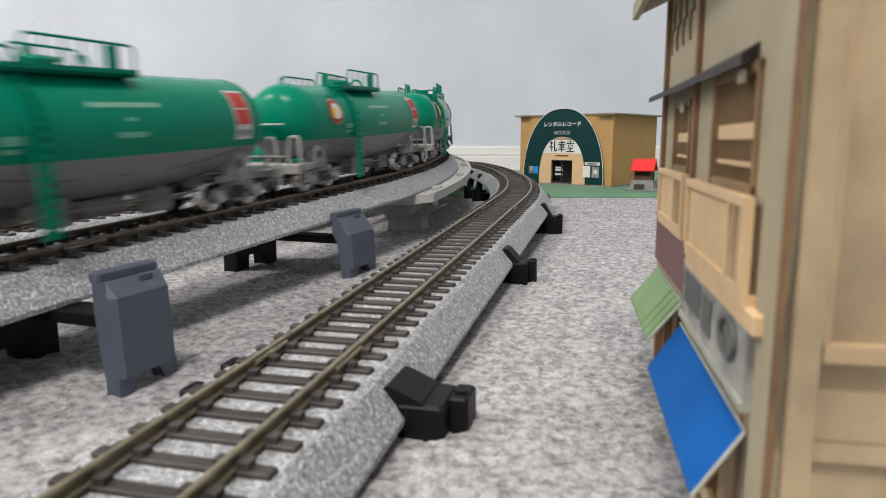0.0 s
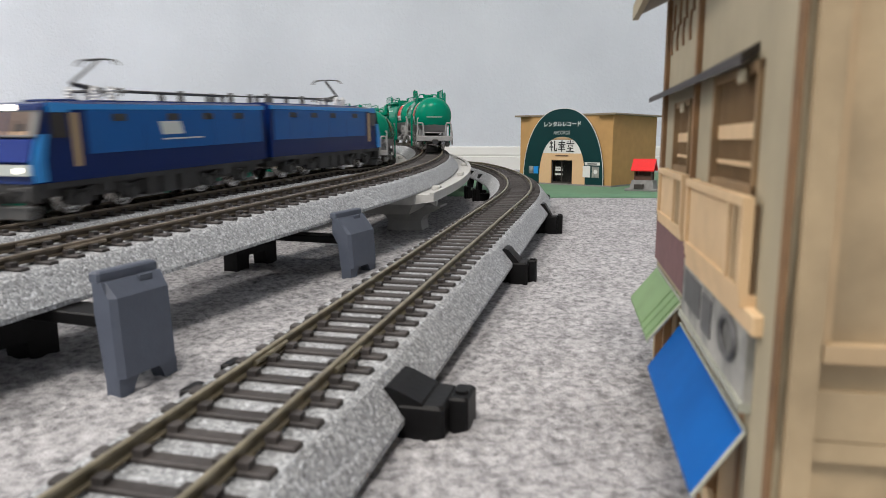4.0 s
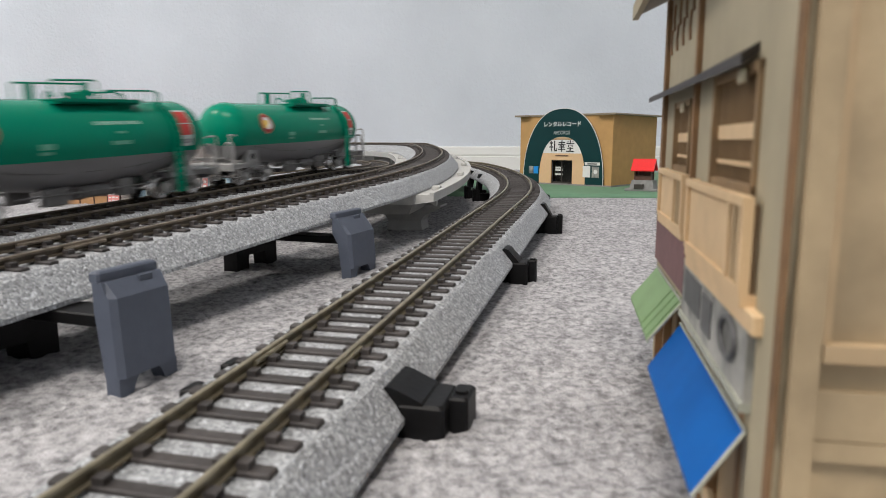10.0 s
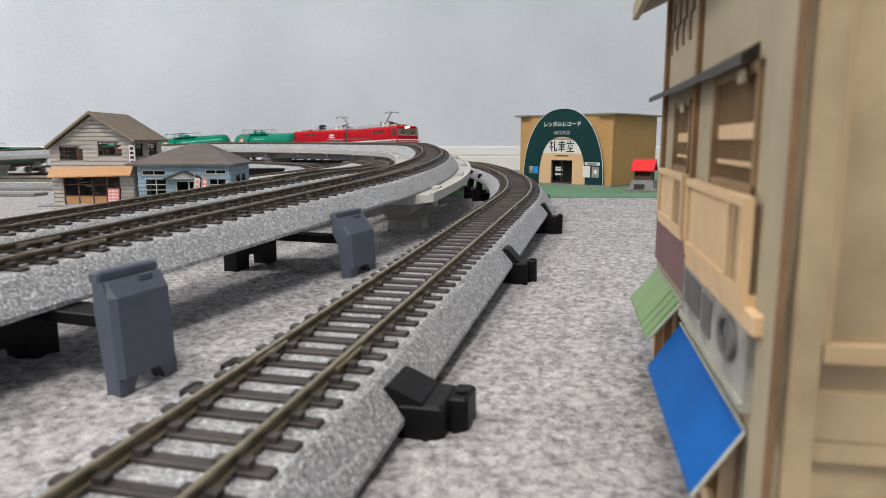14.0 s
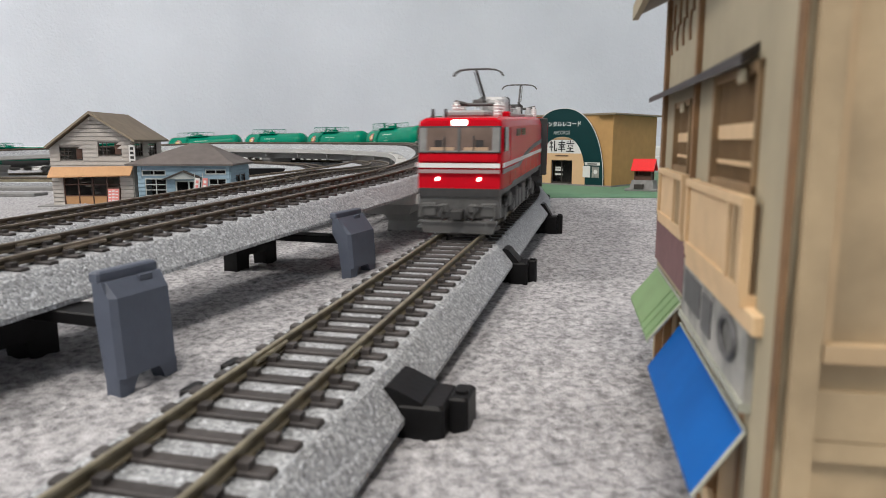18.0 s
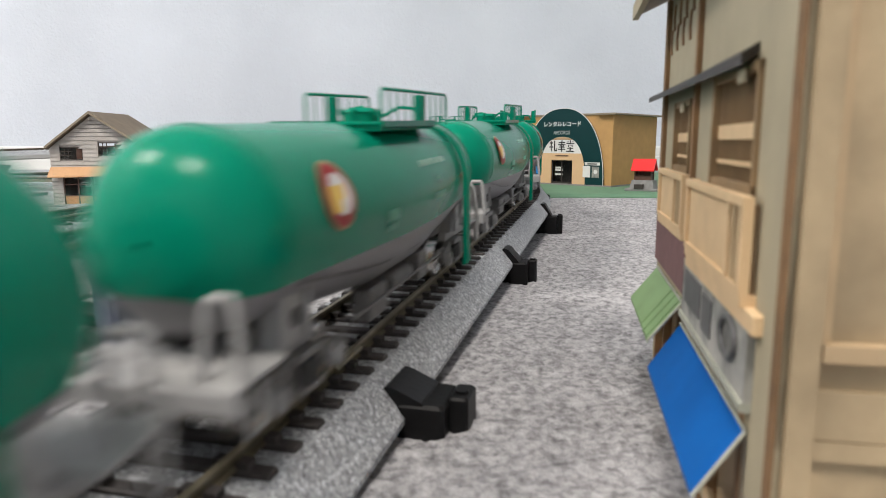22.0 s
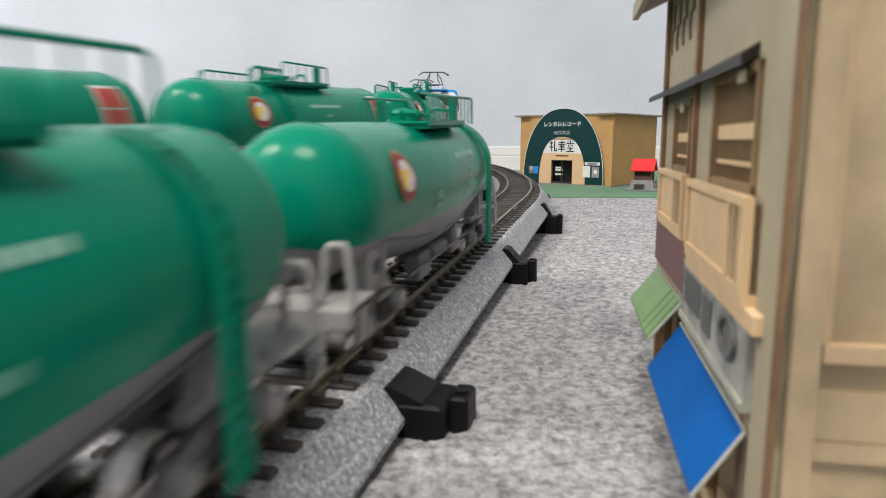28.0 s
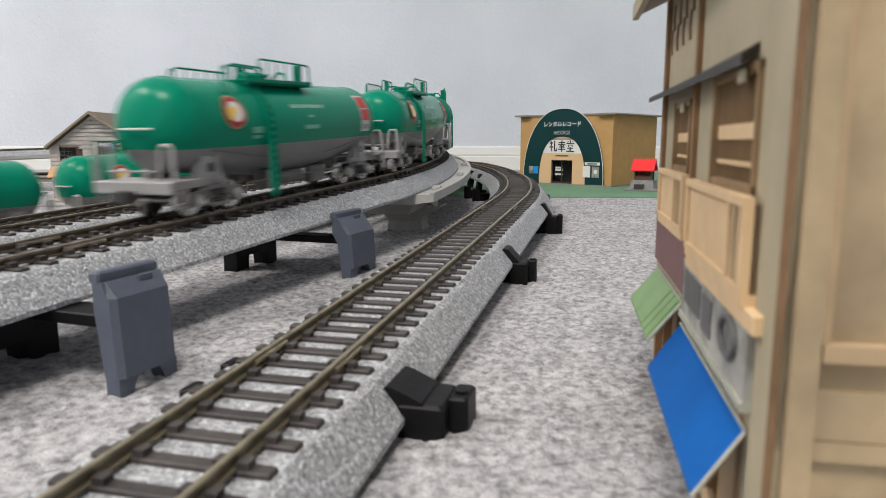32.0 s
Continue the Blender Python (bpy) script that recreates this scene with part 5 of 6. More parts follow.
def record_shop():
    t = thing("record_shop", "ochre box-shaped model record shop with a dark arched front", "model shop")
    L, S, H = 136.0, 119.0, 86.0
    k = 2.0
    walls = Mesh()
    # front is along -y; the shop's near corner is at x = L
    door = (50.0, 81.5, 30.5)
    walls.box(0, door[0], 0, k, 0, H)
    walls.box(door[1], L, 0, k, 0, H)
    walls.box(door[0], door[1], 0, k, door[2], H)
    part("front_wall", walls, M["ochre"], t, "ochre front wall with a doorway")
    part("side_wall", Mesh().box(L - k, L, k, S, 0, H), M["ochre"], t, "ochre side wall")
    part("side_wall", Mesh().box(0, k, k, S, 0, H), M["ochre"], t)
    part("rear_wall", Mesh().box(k, L - k, S - k, S, 0, H), M["ochre"], t)
    part("plinth", Mesh().box(-1.5, L + 1.5, -3.0, S + 1.5, -0.9, 0.8), M["stone"], t, "grey plinth strip")
    part("roof", Mesh().box(-6, L + 6, -1.5, S + 6, H, H + 2.2, 0.3), M["roof_board"], t, "flat brown roof board")
    part("eave", Mesh().box(-6, 16, -6, -1.5, H, H + 2.2, 0.2), M["roof_board"], t)
    part("eave", Mesh().box(L - 20, L + 6, -6, -1.5, H, H + 2.2, 0.2), M["roof_board"], t)
    def arch(c, w, z_top, power=2.0, n=40, z0=0.0):
        pts = []
        for i in range(n + 1):
            a = math.pi * i / n
            ca, sa = math.cos(a), math.sin(a)
            pts.append((c - w * math.copysign(abs(ca) ** (2 / power), ca), z0 + (z_top - z0) * abs(sa) ** (2 / power)))
        out = [(c - w, z0)] + pts[1:-1] + [(c + w, z0)]
        return out
    c = 66.5
    outer = arch(c, 59.5, 95.4, 2.25)
    m = Mesh()
    inner = arch(c - 0.5, 34.5, 60.0, 2.5)
    # ring between outer and inner arch, pushed forward
    ring = []
    n = len(outer)
    for y in (-2.2, -0.2):
        ring.append(([(a, y, b) for a, b in outer], [(a, y, b) for a, b in inner]))
    v = ring[0][0] + ring[0][1] + ring[1][0] + ring[1][1]
    f = []
    for i in range(n - 1):
        f.append((i, i + 1, n + i + 1, n + i))
        f.append((2 * n + i + 1, 2 * n + i, 3 * n + i, 3 * n + i + 1))
        f.append((i + 1, i, 2 * n + i, 2 * n + i + 1))
        f.append((n + i, n + i + 1, 3 * n + i + 1, 3 * n + i))
    part("arched_front", m.add(v, f), M["dark_teal"], t, "dark teal arched shop front")
    e = Mesh()
    e.tube([(a, -2.2, b) for a, b in outer], 0.5, 5)
    part("arch_edge", e, M["paper"], t, "pale cut edge of the arch")
    pe = Mesh()
    # peach panel in three pieces round the door
    zt = 40.0
    left = [p for p in inner if p[0] < door[0] and p[1] <= zt]
    right = [p for p in inner if p[0] > door[1] and p[1] <= zt]
    pe.prism(left + [(door[0], left[-1][1]), (door[0], 0)], "y", -1.6, -0.2)
    pe.prism([(door[1], 0), (door[1], right[0][1])] + right, "y", -1.6, -0.2)
    pe.prism([(door[0], door[2]), (door[1], door[2]), (door[1], left[-1][1]), (door[0], left[-1][1])], "y", -1.6, -0.2)
    part("peach_panel", pe, M["peach"], t, "peach panel round the doorway")
    up = [p for p in inner if p[1] >= left[-1][1]]
    part("peach_cap", Mesh().prism([q for q in up if q[1] >= 56.4], "y", -1.6, -0.2), M["peach"], t, "peach cap over the name")
    band = [q for q in up if q[1] <= 57.0]
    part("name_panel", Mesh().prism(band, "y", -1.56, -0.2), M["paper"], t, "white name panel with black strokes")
    # door: near-black sheet for the unlit room, frame, two leaves, shelf strips
    part("room", Mesh().box(door[0] - 3, door[1] + 3, 14, 15, 0, door[2] + 2), M["room_shade"], t, "near-black sheet standing for the unlit shop interior")
    d = Mesh()
    for x in (door[0] + 0.6, (door[0] + door[1]) / 2 - 1, door[1] - 0.6):
        d.box(x - 0.7, x + 0.7, 0.4, 1.6, 0, door[2])
    d.box(door[0], door[1], 0.4, 1.6, door[2] - 1.4, door[2])
    d.box(door[0], door[1], 0.4, 1.6, 0, 3.0)
    dr = part("door", d, M["grey_metal"], t, "dark glazed sliding door")
    gl = part("pane", Mesh().box(door[0], door[1], 0.8, 1.2, 0.8, door[2] - 1), M["glass_clear"], dr)
    gl.visible_shadow = False
    for z in (11, 16.5, 19.5):
        part("shelf_strip", Mesh().box(door[0] + 3.5, door[0] + 15, 3, 3.6, z, z + 2.4), M["paper"], t)
    # writing
    lettering("sign_text", "レンタルレコード", 7.0, M["white_paint"], t, wall_pose(c - 1, 2.4, 75.5), "white sign lettering", 0.12)
    lettering("sign_text", "RECORDS", 6.4, M["frame_light"], t, wall_pose(c - 1, 2.4, 65.0) @ Matrix.Diagonal((0.86, 1, 1, 1)), "pale sign lettering")
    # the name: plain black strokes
    st = Mesh()
    strokes = ([(-5.4, -0.6, 51.5, 53), (-3.6, -2.2, 41.5, 55), (-5.6, -4.2, 46, 48.5), (-1.6, -0.4, 46.2, 48), (1.0, 2.7, 43, 55), (1.4, 5.8, 41.6, 43.6), (4.8, 5.9, 43.6, 46)],
               [(-4.4, 4.6, 52.2, 53.6), (-0.8, 0.9, 41.2, 55.5), (-5.6, 5.6, 49.4, 50.7), (-4.2, 4.2, 46.4, 47.7), (-5.2, 5.2, 43.6, 45.0), (-2.8, -1.8, 47.7, 49.4), (1.9, 2.9, 47.7, 49.4)],
               [(-0.8, 0.8, 52.5, 55.8), (-4.0, -2.9, 53, 55), (3.0, 4.1, 53, 55), (-5.6, 5.6, 51.0, 52.3), (-3.0, 3.0, 49.2, 50.1), (-3.2, -2.2, 47.2, 50), (2.2, 3.2, 47.2, 50), (-4.2, 4.2, 45.0, 46.2), (-0.9, 0.9, 42.2, 47), (-5.6, 5.6, 41.2, 42.5)])
    for k2 in range(3):
        x = c - 1.0 + (k2 - 1) * 12.6
        for a, b, z, z2 in strokes[k2]:
            st.box(x + a, x + b, -1.9, -1.58, z, z2)
    part("name_strokes", st, M["ink"], t)
    part("small_print_bar", Mesh().box(c - 10, c + 9, -1.9, -1.58, 35.4, 36.8), M["brown_wood"], t)
    for x, z0, z1, w, mt in ((20, 12.5, 22, 3.8, "poster_grey"), (27.5, 12.5, 22, 3.8, "sign_red"), (103, 10, 24, 5.5, "paper"), (115.5, 10, 23.5, 5.2, "poster_grey")):
        p = part("poster", Mesh().box(x - w + 0, x + w - 0.6, -2.6, -2.22, z0, z1), M["sky_blue"] if mt == "sign_red" else M[mt], t, "small poster")
    part("poster_header", Mesh().box(100, 121, -2.6, -2.22, 25, 28.6), M["paper"], t)
    part("small_print_bar", Mesh().box(104, 117, -2.8, -2.58, 26, 27.4), M["ink"], t)
    part("poster_face", Mesh().disc((115.4, -2.75, 17), (0, -1, 0), 2.6, 14), M["paper"], t)
    t.matrix_basis = at(205 - 0.743 * L, 829 + 0.669 * L, 4.5, -42)
    return t


record_shop()


def shrine():
    t = thing("wayside_shrine", "small wooden shrine with a bright red roof on a stone base", "shrine")
    b = Mesh()
    b.box(-21, 21, -19, 19, 0, 3, 0.3)
    part("step", b, M["stone"], t, "grey stone slab")
    b = Mesh()
    b.loft([[(-w, -d, z), (w, -d, z), (w, d, z), (-w, d, z)] for w, d, z in ((16, 15, 3), (13.5, 12.5, 14))])
    part("plinth", b, M["stone"], t, "sloping stone plinth")
    part("offering_box", Mesh().box(-9, 3, -20, -14, 3, 9, 0.3), M["grey_metal"], t, "small dark offering box")
    for x in (-10.2, 10.2):
        for y in (-8.5, 8.5):
            part("post", Mesh().box(x - 1, x + 1, y - 1, y + 1, 14, 29), M["brown_wood"], t)
    for name, q in (("rear_wall", (-9, 9, 6, 8, 15.6, 29)), ("cabin_floor", (-9, 9, -7.4, 8, 14, 15.5)), ("front_board", (-9, 9, -9, -8, 14, 20)), ("side_board", (-10.5, -9.5, -7.4, 7.4, 14, 28)), ("side_board", (9.5, 10.5, -7.4, 7.4, 14, 22))):
        part(name, Mesh().box(*q), M["brown_wood"], t, "dark brown board")
    for x in (-6, -2, 2, 6):
        part("bar", Mesh().box(x - 0.5, x + 0.5, -8.9, -8.2, 20, 28), M["brown_wood"], t)
    r = Mesh()
    r.prism([(-14.5, 27.5), (0, 42), (14.5, 27.5), (14.5, 26), (0, 40), (-14.5, 26)], "x", -15, 15)
    part("roof", r, M["shrine_red"], t, "bright red gabled roof")
    g = Mesh()
    for e in (-1, 1):
        g.prism([(-9.5, 28), (9.5, 28), (0, 38)], "x", e * 10.5 - 0.5, e * 10.5 + 0.5)
    part("gable", g, M["brown_wood"], t)
    t.matrix_basis = at(229, 775, 3.6, -28) @ Matrix.Diagonal((0.85, 0.85, 0.85, 1))
    return t


shrine()
pl = Mesh().box(-2.5, 2.5, -2.5, 2.5, 0, 46, 0.4)
post = thing("grey_post", "grey upright strip standing by the wall", "post")
part("post_body", pl, M["tank_grey"], post)
post.matrix_basis = at(380, 1180, 3.6)


# ---- two-storey house ----
def window(parent, u, z, w, h, cols, rows, frame, ax=None, label="", open_half=False):
    """A window on a wall that looks along -y: frame, bars, pane and the dark room behind; ax turns it onto another wall."""
    base = pose(u * MM, 0, z * MM) if ax is None else ax @ pose(u * MM, 0, z * MM)
    f = Mesh()
    b = 0.9
    f.box(0, w, -0.5, 0.7, 0, b)
    f.box(0, w, -0.5, 0.7, h - b, h)
    f.box(0, b, -0.5, 0.7, b, h - b)
    f.box(w - b, w, -0.5, 0.7, b, h - b)
    ob = part("window", f, frame, parent, label or "framed window", base)
    lim = w * 0.52 if open_half else w - b
    for i in range(1, cols):
        x = b + (lim - b) * i / cols
        part("glazing_bar", Mesh().box(x - 0.35, x + 0.35, -0.2, 0.4, b, h - b), frame, ob)
    for j in range(1, rows):
        z1 = b + (h - 2 * b) * j / rows
        part("glazing_bar", Mesh().box(b, lim, -0.3, 0.3, z1 - 0.35, z1 + 0.35), frame, ob)
    p = part("pane", Mesh().box(b, lim, 0.05, 0.25, b, h - b), M["glass_clear"], ob)
    p.visible_shadow = False
    return ob


def pierced(parent, name, width, z0, z1, holes, mat, m, thick=2.0, label=""):
    """A wall, one closed body, with rectangular holes (u0, u1, za, zb)."""
    us = sorted({0.0, float(width), *[float(v) for h in holes for v in h[:2]]})
    zs = sorted({float(z0), float(z1), *[float(v) for h in holes for v in h[2:]]})
    us, zs = [u for u in us if 0 <= u <= width], [z for z in zs if z0 <= z <= z1]
    nu, nz = len(us) - 1, len(zs) - 1

    def solid(i, j):
        if not (0 <= i < nu and 0 <= j < nz):
            return False
        u, z = (us[i] + us[i + 1]) / 2, (zs[j] + zs[j + 1]) / 2
        return not any(h[0] <= u <= h[1] and h[2] <= z <= h[3] for h in holes)

    def vid(i, j, k):
        return (j * (nu + 1) + i) * 2 + k

    w = Mesh()
    faces = []
    for i in range(nu):
        for j in range(nz):
            if not solid(i, j):
                continue
            faces.append((vid(i, j, 0), vid(i + 1, j, 0), vid(i + 1, j + 1, 0), vid(i, j + 1, 0)))
            faces.append((vid(i, j, 1), vid(i, j + 1, 1), vid(i + 1, j + 1, 1), vid(i + 1, j, 1)))
            if not solid(i - 1, j):
                faces.append((vid(i, j, 0), vid(i, j + 1, 0), vid(i, j + 1, 1), vid(i, j, 1)))
            if not solid(i + 1, j):
                faces.append((vid(i + 1, j, 0), vid(i + 1, j, 1), vid(i + 1, j + 1, 1), vid(i + 1, j + 1, 0)))
            if not solid(i, j - 1):
                faces.append((vid(i, j, 0), vid(i, j, 1), vid(i + 1, j, 1), vid(i + 1, j, 0)))
            if not solid(i, j + 1):
                faces.append((vid(i, j + 1, 0), vid(i + 1, j + 1, 0), vid(i + 1, j + 1, 1), vid(i, j + 1, 1)))
    w.add([(u, k * thick, z) for z in zs for u in us for k in (0, 1)], faces)
    return part(name, w, mat, parent, label, m)


def planks(parent, width, z0, z1, step, holes, mat, m, gable=None):
    """Lapped siding boards over a wall, cut at its holes; gable = (ridge u, ridge z, wall top at either end)."""
    z = z0
    while z < z1 - 0.3:
        top = min(z + step, z1)
        spans, lean = [(0.0, width)], (0.0, 0.0)
        if gable:
            k0, k1 = (max(0.0, (top - g) / (gable[1] - g)) for g in gable[2:])
            spans = [(gable[0] * k0, width - (width - gable[0]) * k1)]
            lean = (gable[0] * (k0 - max(0.0, (z - gable[2]) / (gable[1] - gable[2]))), (width - gable[0]) * (k1 - max(0.0, (z - gable[3]) / (gable[1] - gable[3]))))
        for h in holes:
            if h[2] < top - 0.3 and h[3] > z + 0.3:
                new_spans = []
                for a, b in spans:
                    if h[1] <= a or h[0] >= b:
                        new_spans.append((a, b))
                    else:
                        if h[0] - a > 0.5:
                            new_spans.append((a, h[0]))
                        if b - h[1] > 0.5:
                            new_spans.append((h[1], b))
                spans = new_spans
        for a, b in spans:
            if b - a > 0.6:
                p = Mesh()
                zt = top - 0.55
                p.add([(a - lean[0], -1.2, z), (b + lean[1], -1.2, z), (b, -0.7, zt), (a, -0.7, zt), (a - lean[0], 0.3, z), (b + lean[1], 0.3, z), (b, 0.3, zt), (a, 0.3, zt)],
                      [(0, 1, 2, 3), (5, 4, 7, 6), (4, 5, 1, 0), (3, 2, 6, 7), (1, 5, 6, 2), (4, 0, 3, 7)])
                part("siding_board", p, mat, parent, m=m)
        z += step


def two_storey_house():
    t = thing("two_storey_house", "weathered grey two-storey model house with gabled brown roof and shopfront", "model house")
    W, D, H, R = 74.0, 70.0, 60.0, 84.0
    holes = [(9.0, 30.0, 42.0, 54.0), (44.0, 65.5, 46.0, 58.0), (10.0, 62.0, 1.5, 27.0)]
    I = pose(0, 0, 0)
    pierced(t, "front_wall", W, 0, 53.0, [(a, b, c, min(d, 53.0)) for a, b, c, d in holes], M["siding_dark"], I, label="grey boarded front wall")
    top_u, low, high = W / 2 + 3.5, 53.0, 61.0
    pierced(t, "front_wall", W - 8, low, 58.5, [(36.0, 57.5, low, 58.0)], M["siding_dark"], pose(8 * MM, 0, 0), label="grey boarded upper wall")
    gb = Mesh().prism([(0, low), (8, low), (8, 58.5), (W, 58.5), (W, high), (top_u, R - 1)], "y", 0, 2)
    part("gable", gb, M["siding_dark"], t, "grey boarded gable")
    planks(t, W, 0.5, R - 2, 3.7, holes, M["siding"], I, (top_u, R - 1, low, high))
    east = pose(W * MM, 0, 0, 0, 0, 90)
    eh = [(6, 24, 45, 57), (38, 58, 45, 57)]
    pierced(t, "side_wall", D, 0, H, eh, M["siding_dark"], east, label="grey boarded side wall")
    planks(t, D, 0.5, H, 3.7, eh, M["siding"], east)
    part("side_wall", Mesh().box(0, 2, 2, D, 0, 53), M["siding"], t)
    part("rear_wall", Mesh().box(2, W - 2, D - 2, D, 0, 53), M["siding"], t)
    part("upper_floor", Mesh().box(2, W - 2, 2, D - 2, 32, 33.5), M["brown_wood"], t)
    for u0, u1, z0, z1 in holes[:2]:
        window(t, u0, z0, u1 - u0, z1 - z0, 3, 3, M["frame_dark"], None, "dark-framed window left half open", True)
        part("window_leaf", Mesh().box(u0 + (u1 - u0) * 0.68, u1 - 1, 0.8, 1.6, z0 + 1, z1 - 1), M["brown_wood"], t, "dark shutter leaf")
    for u0, u1, z0, z1 in eh:
        window(t, u0, z0, u1 - u0, z1 - z0, 3, 3, M["frame_dark"], east, "dark-framed side window")
    # shopfront
    sf = Mesh()
    for u in (10, 23, 36, 49, 61):
        sf.box(u, u + 1.1, -0.3, 0.8, 1.5, 27)
    sf.box(10, 62, -0.3, 0.8, 8.6, 9.6)
    sf.box(10, 62, -0.2, 0.6, 19, 19.7)
    sf.box(10, 62, -0.3, 0.8, 26, 27)
    part("shopfront_frame", sf, M["brown_wood"], t, "brown shopfront frame")
    for k, u in enumerate((11.1, 24.1, 37.1, 50.1)):
        part("lower_panel", Mesh().box(u, u + 11.8, 0.0, 0.6, 1.5, 8.6), M["tan_board"], t, "tan lower door panel")
        g = part("pane", Mesh().box(u, u + 11.8, 0.1, 0.35, 9.6, 26), M["glass_clear"], t)
        g.visible_shadow = False
    st = Mesh()
    for k in range(7):
        st.box(12 + k * 4, 17 + k * 4, 12, 22, 27 - k * 3.4, 28 - k * 3.4)
    part("staircase", st, M["siding"], t, "grey staircase seen through the glass")
    aw = Mesh()
    aw.add([(0, -1, 35.6), (W + 1, -1, 36.4), (W + 1, -9, 28.6), (0, -9, 27.0), (0, -1, 34.6), (W + 1, -1, 35.4), (W + 1, -9, 27.6), (0, -9, 26.0)],
           [(0, 3, 2, 1), (4, 5, 6, 7), (3, 7, 6, 2), (0, 1, 5, 4), (1, 2, 6, 5), (0, 4, 7, 3)])
    part("awning", aw, M["tan_board"], t, "tan sloping shop awning")
    # roof
    for e in (-1, 1):
        r = Mesh()
        o, th = 3.6, 1.8
        x_r, x_e = top_u, (-1.2 if e < 0 else W + o + 2.6)
        z_e = 52.8 if e < 0 else 58.6
        r.add([(x_r, -7, R + th), (x_r, D + 7, R + th), (x_e, D + 7, z_e + th), (x_e, -7, z_e + th), (x_r, -7, R), (x_r, D + 7, R), (x_e, D + 7, z_e), (x_e, -7, z_e)],
              [(0, 1, 2, 3), (7, 6, 5, 4), (3, 2, 6, 7), (0, 3, 7, 4), (2, 1, 5, 6), (1, 0, 4, 5)])
        part("roof_slope", r, M["house_roof"], t, "plain taupe roof slope")
        b = Mesh()
        b.add([(x_r, -7.6, R + 1.4), (x_e, -7.6, z_e + 1.4), (x_e, -7.6, z_e - 0.5), (x_r, -7.6, R - 0.5), (x_r, -6.6, R + 1.4), (x_e, -6.6, z_e + 1.4), (x_e, -6.6, z_e - 0.5), (x_r, -6.6, R - 0.5)],
              [(0, 1, 2, 3), (7, 6, 5, 4), (0, 4, 5, 1), (2, 6, 7, 3), (1, 5, 6, 2), (0, 3, 7, 4)])
        part("barge_board", b, M["roof_board"], t)
    # upright shop sign and the notice board
    sg = part("upright_sign", Mesh().box(W - 1.0, W + 4.6, -3.6, -2.6, 37, 55.5, 0.2), M["paper"], t, "white upright sign with dark marks")
    for k in range(4):
        part("sign_mark", Mesh().box(W + 0.3, W + 3.3, -3.85, -3.58, 39 + k * 4.1, 41.4 + k * 4.1), M["ink"], sg)
    part("base_slab", Mesh().box(-8, W + 2, -14, D + 2, -0.2, 1.0), M["stone"], t, "thin grey base slab")
    nb = Mesh().box(0, 11, 0, 1, 3, 16, 0.2)
    tt = thing("notice_board", "red and white paper notice on a small wooden stand", "notice board")
    part("sheet", nb, M["sign_red"], tt, "faded red printed sheet", pose(0, 0, 0, -8))
    fr = Mesh()
    for x in (-0.6, 10.6):
        fr.box(x, x + 1.0, -0.4, 1.4, 0, 17)
    fr.box(-0.6, 11.6, -0.4, 1.4, 16, 17)
    part("stand", fr, M["brown_wood"], tt, "dark wooden stand", pose(0, 0, 0, -8))
    for k in range(4):
        for j in range(3):
            part("print_bar", Mesh().box(1.2 + j * 3.1, 3.4 + j * 3.1, -0.3, -0.02, 4.6 + k * 2.8, 5.5 + k * 2.8 + 0.5 * (j % 2)), M["paper"], tt, m=pose(0, 0, 0, -8))
    tt.matrix_basis = at(-361 + 57, 629 - 16, 0.8)
    t.matrix_basis = at(-361, 629, 0, 1.5)
    return t


two_storey_house()


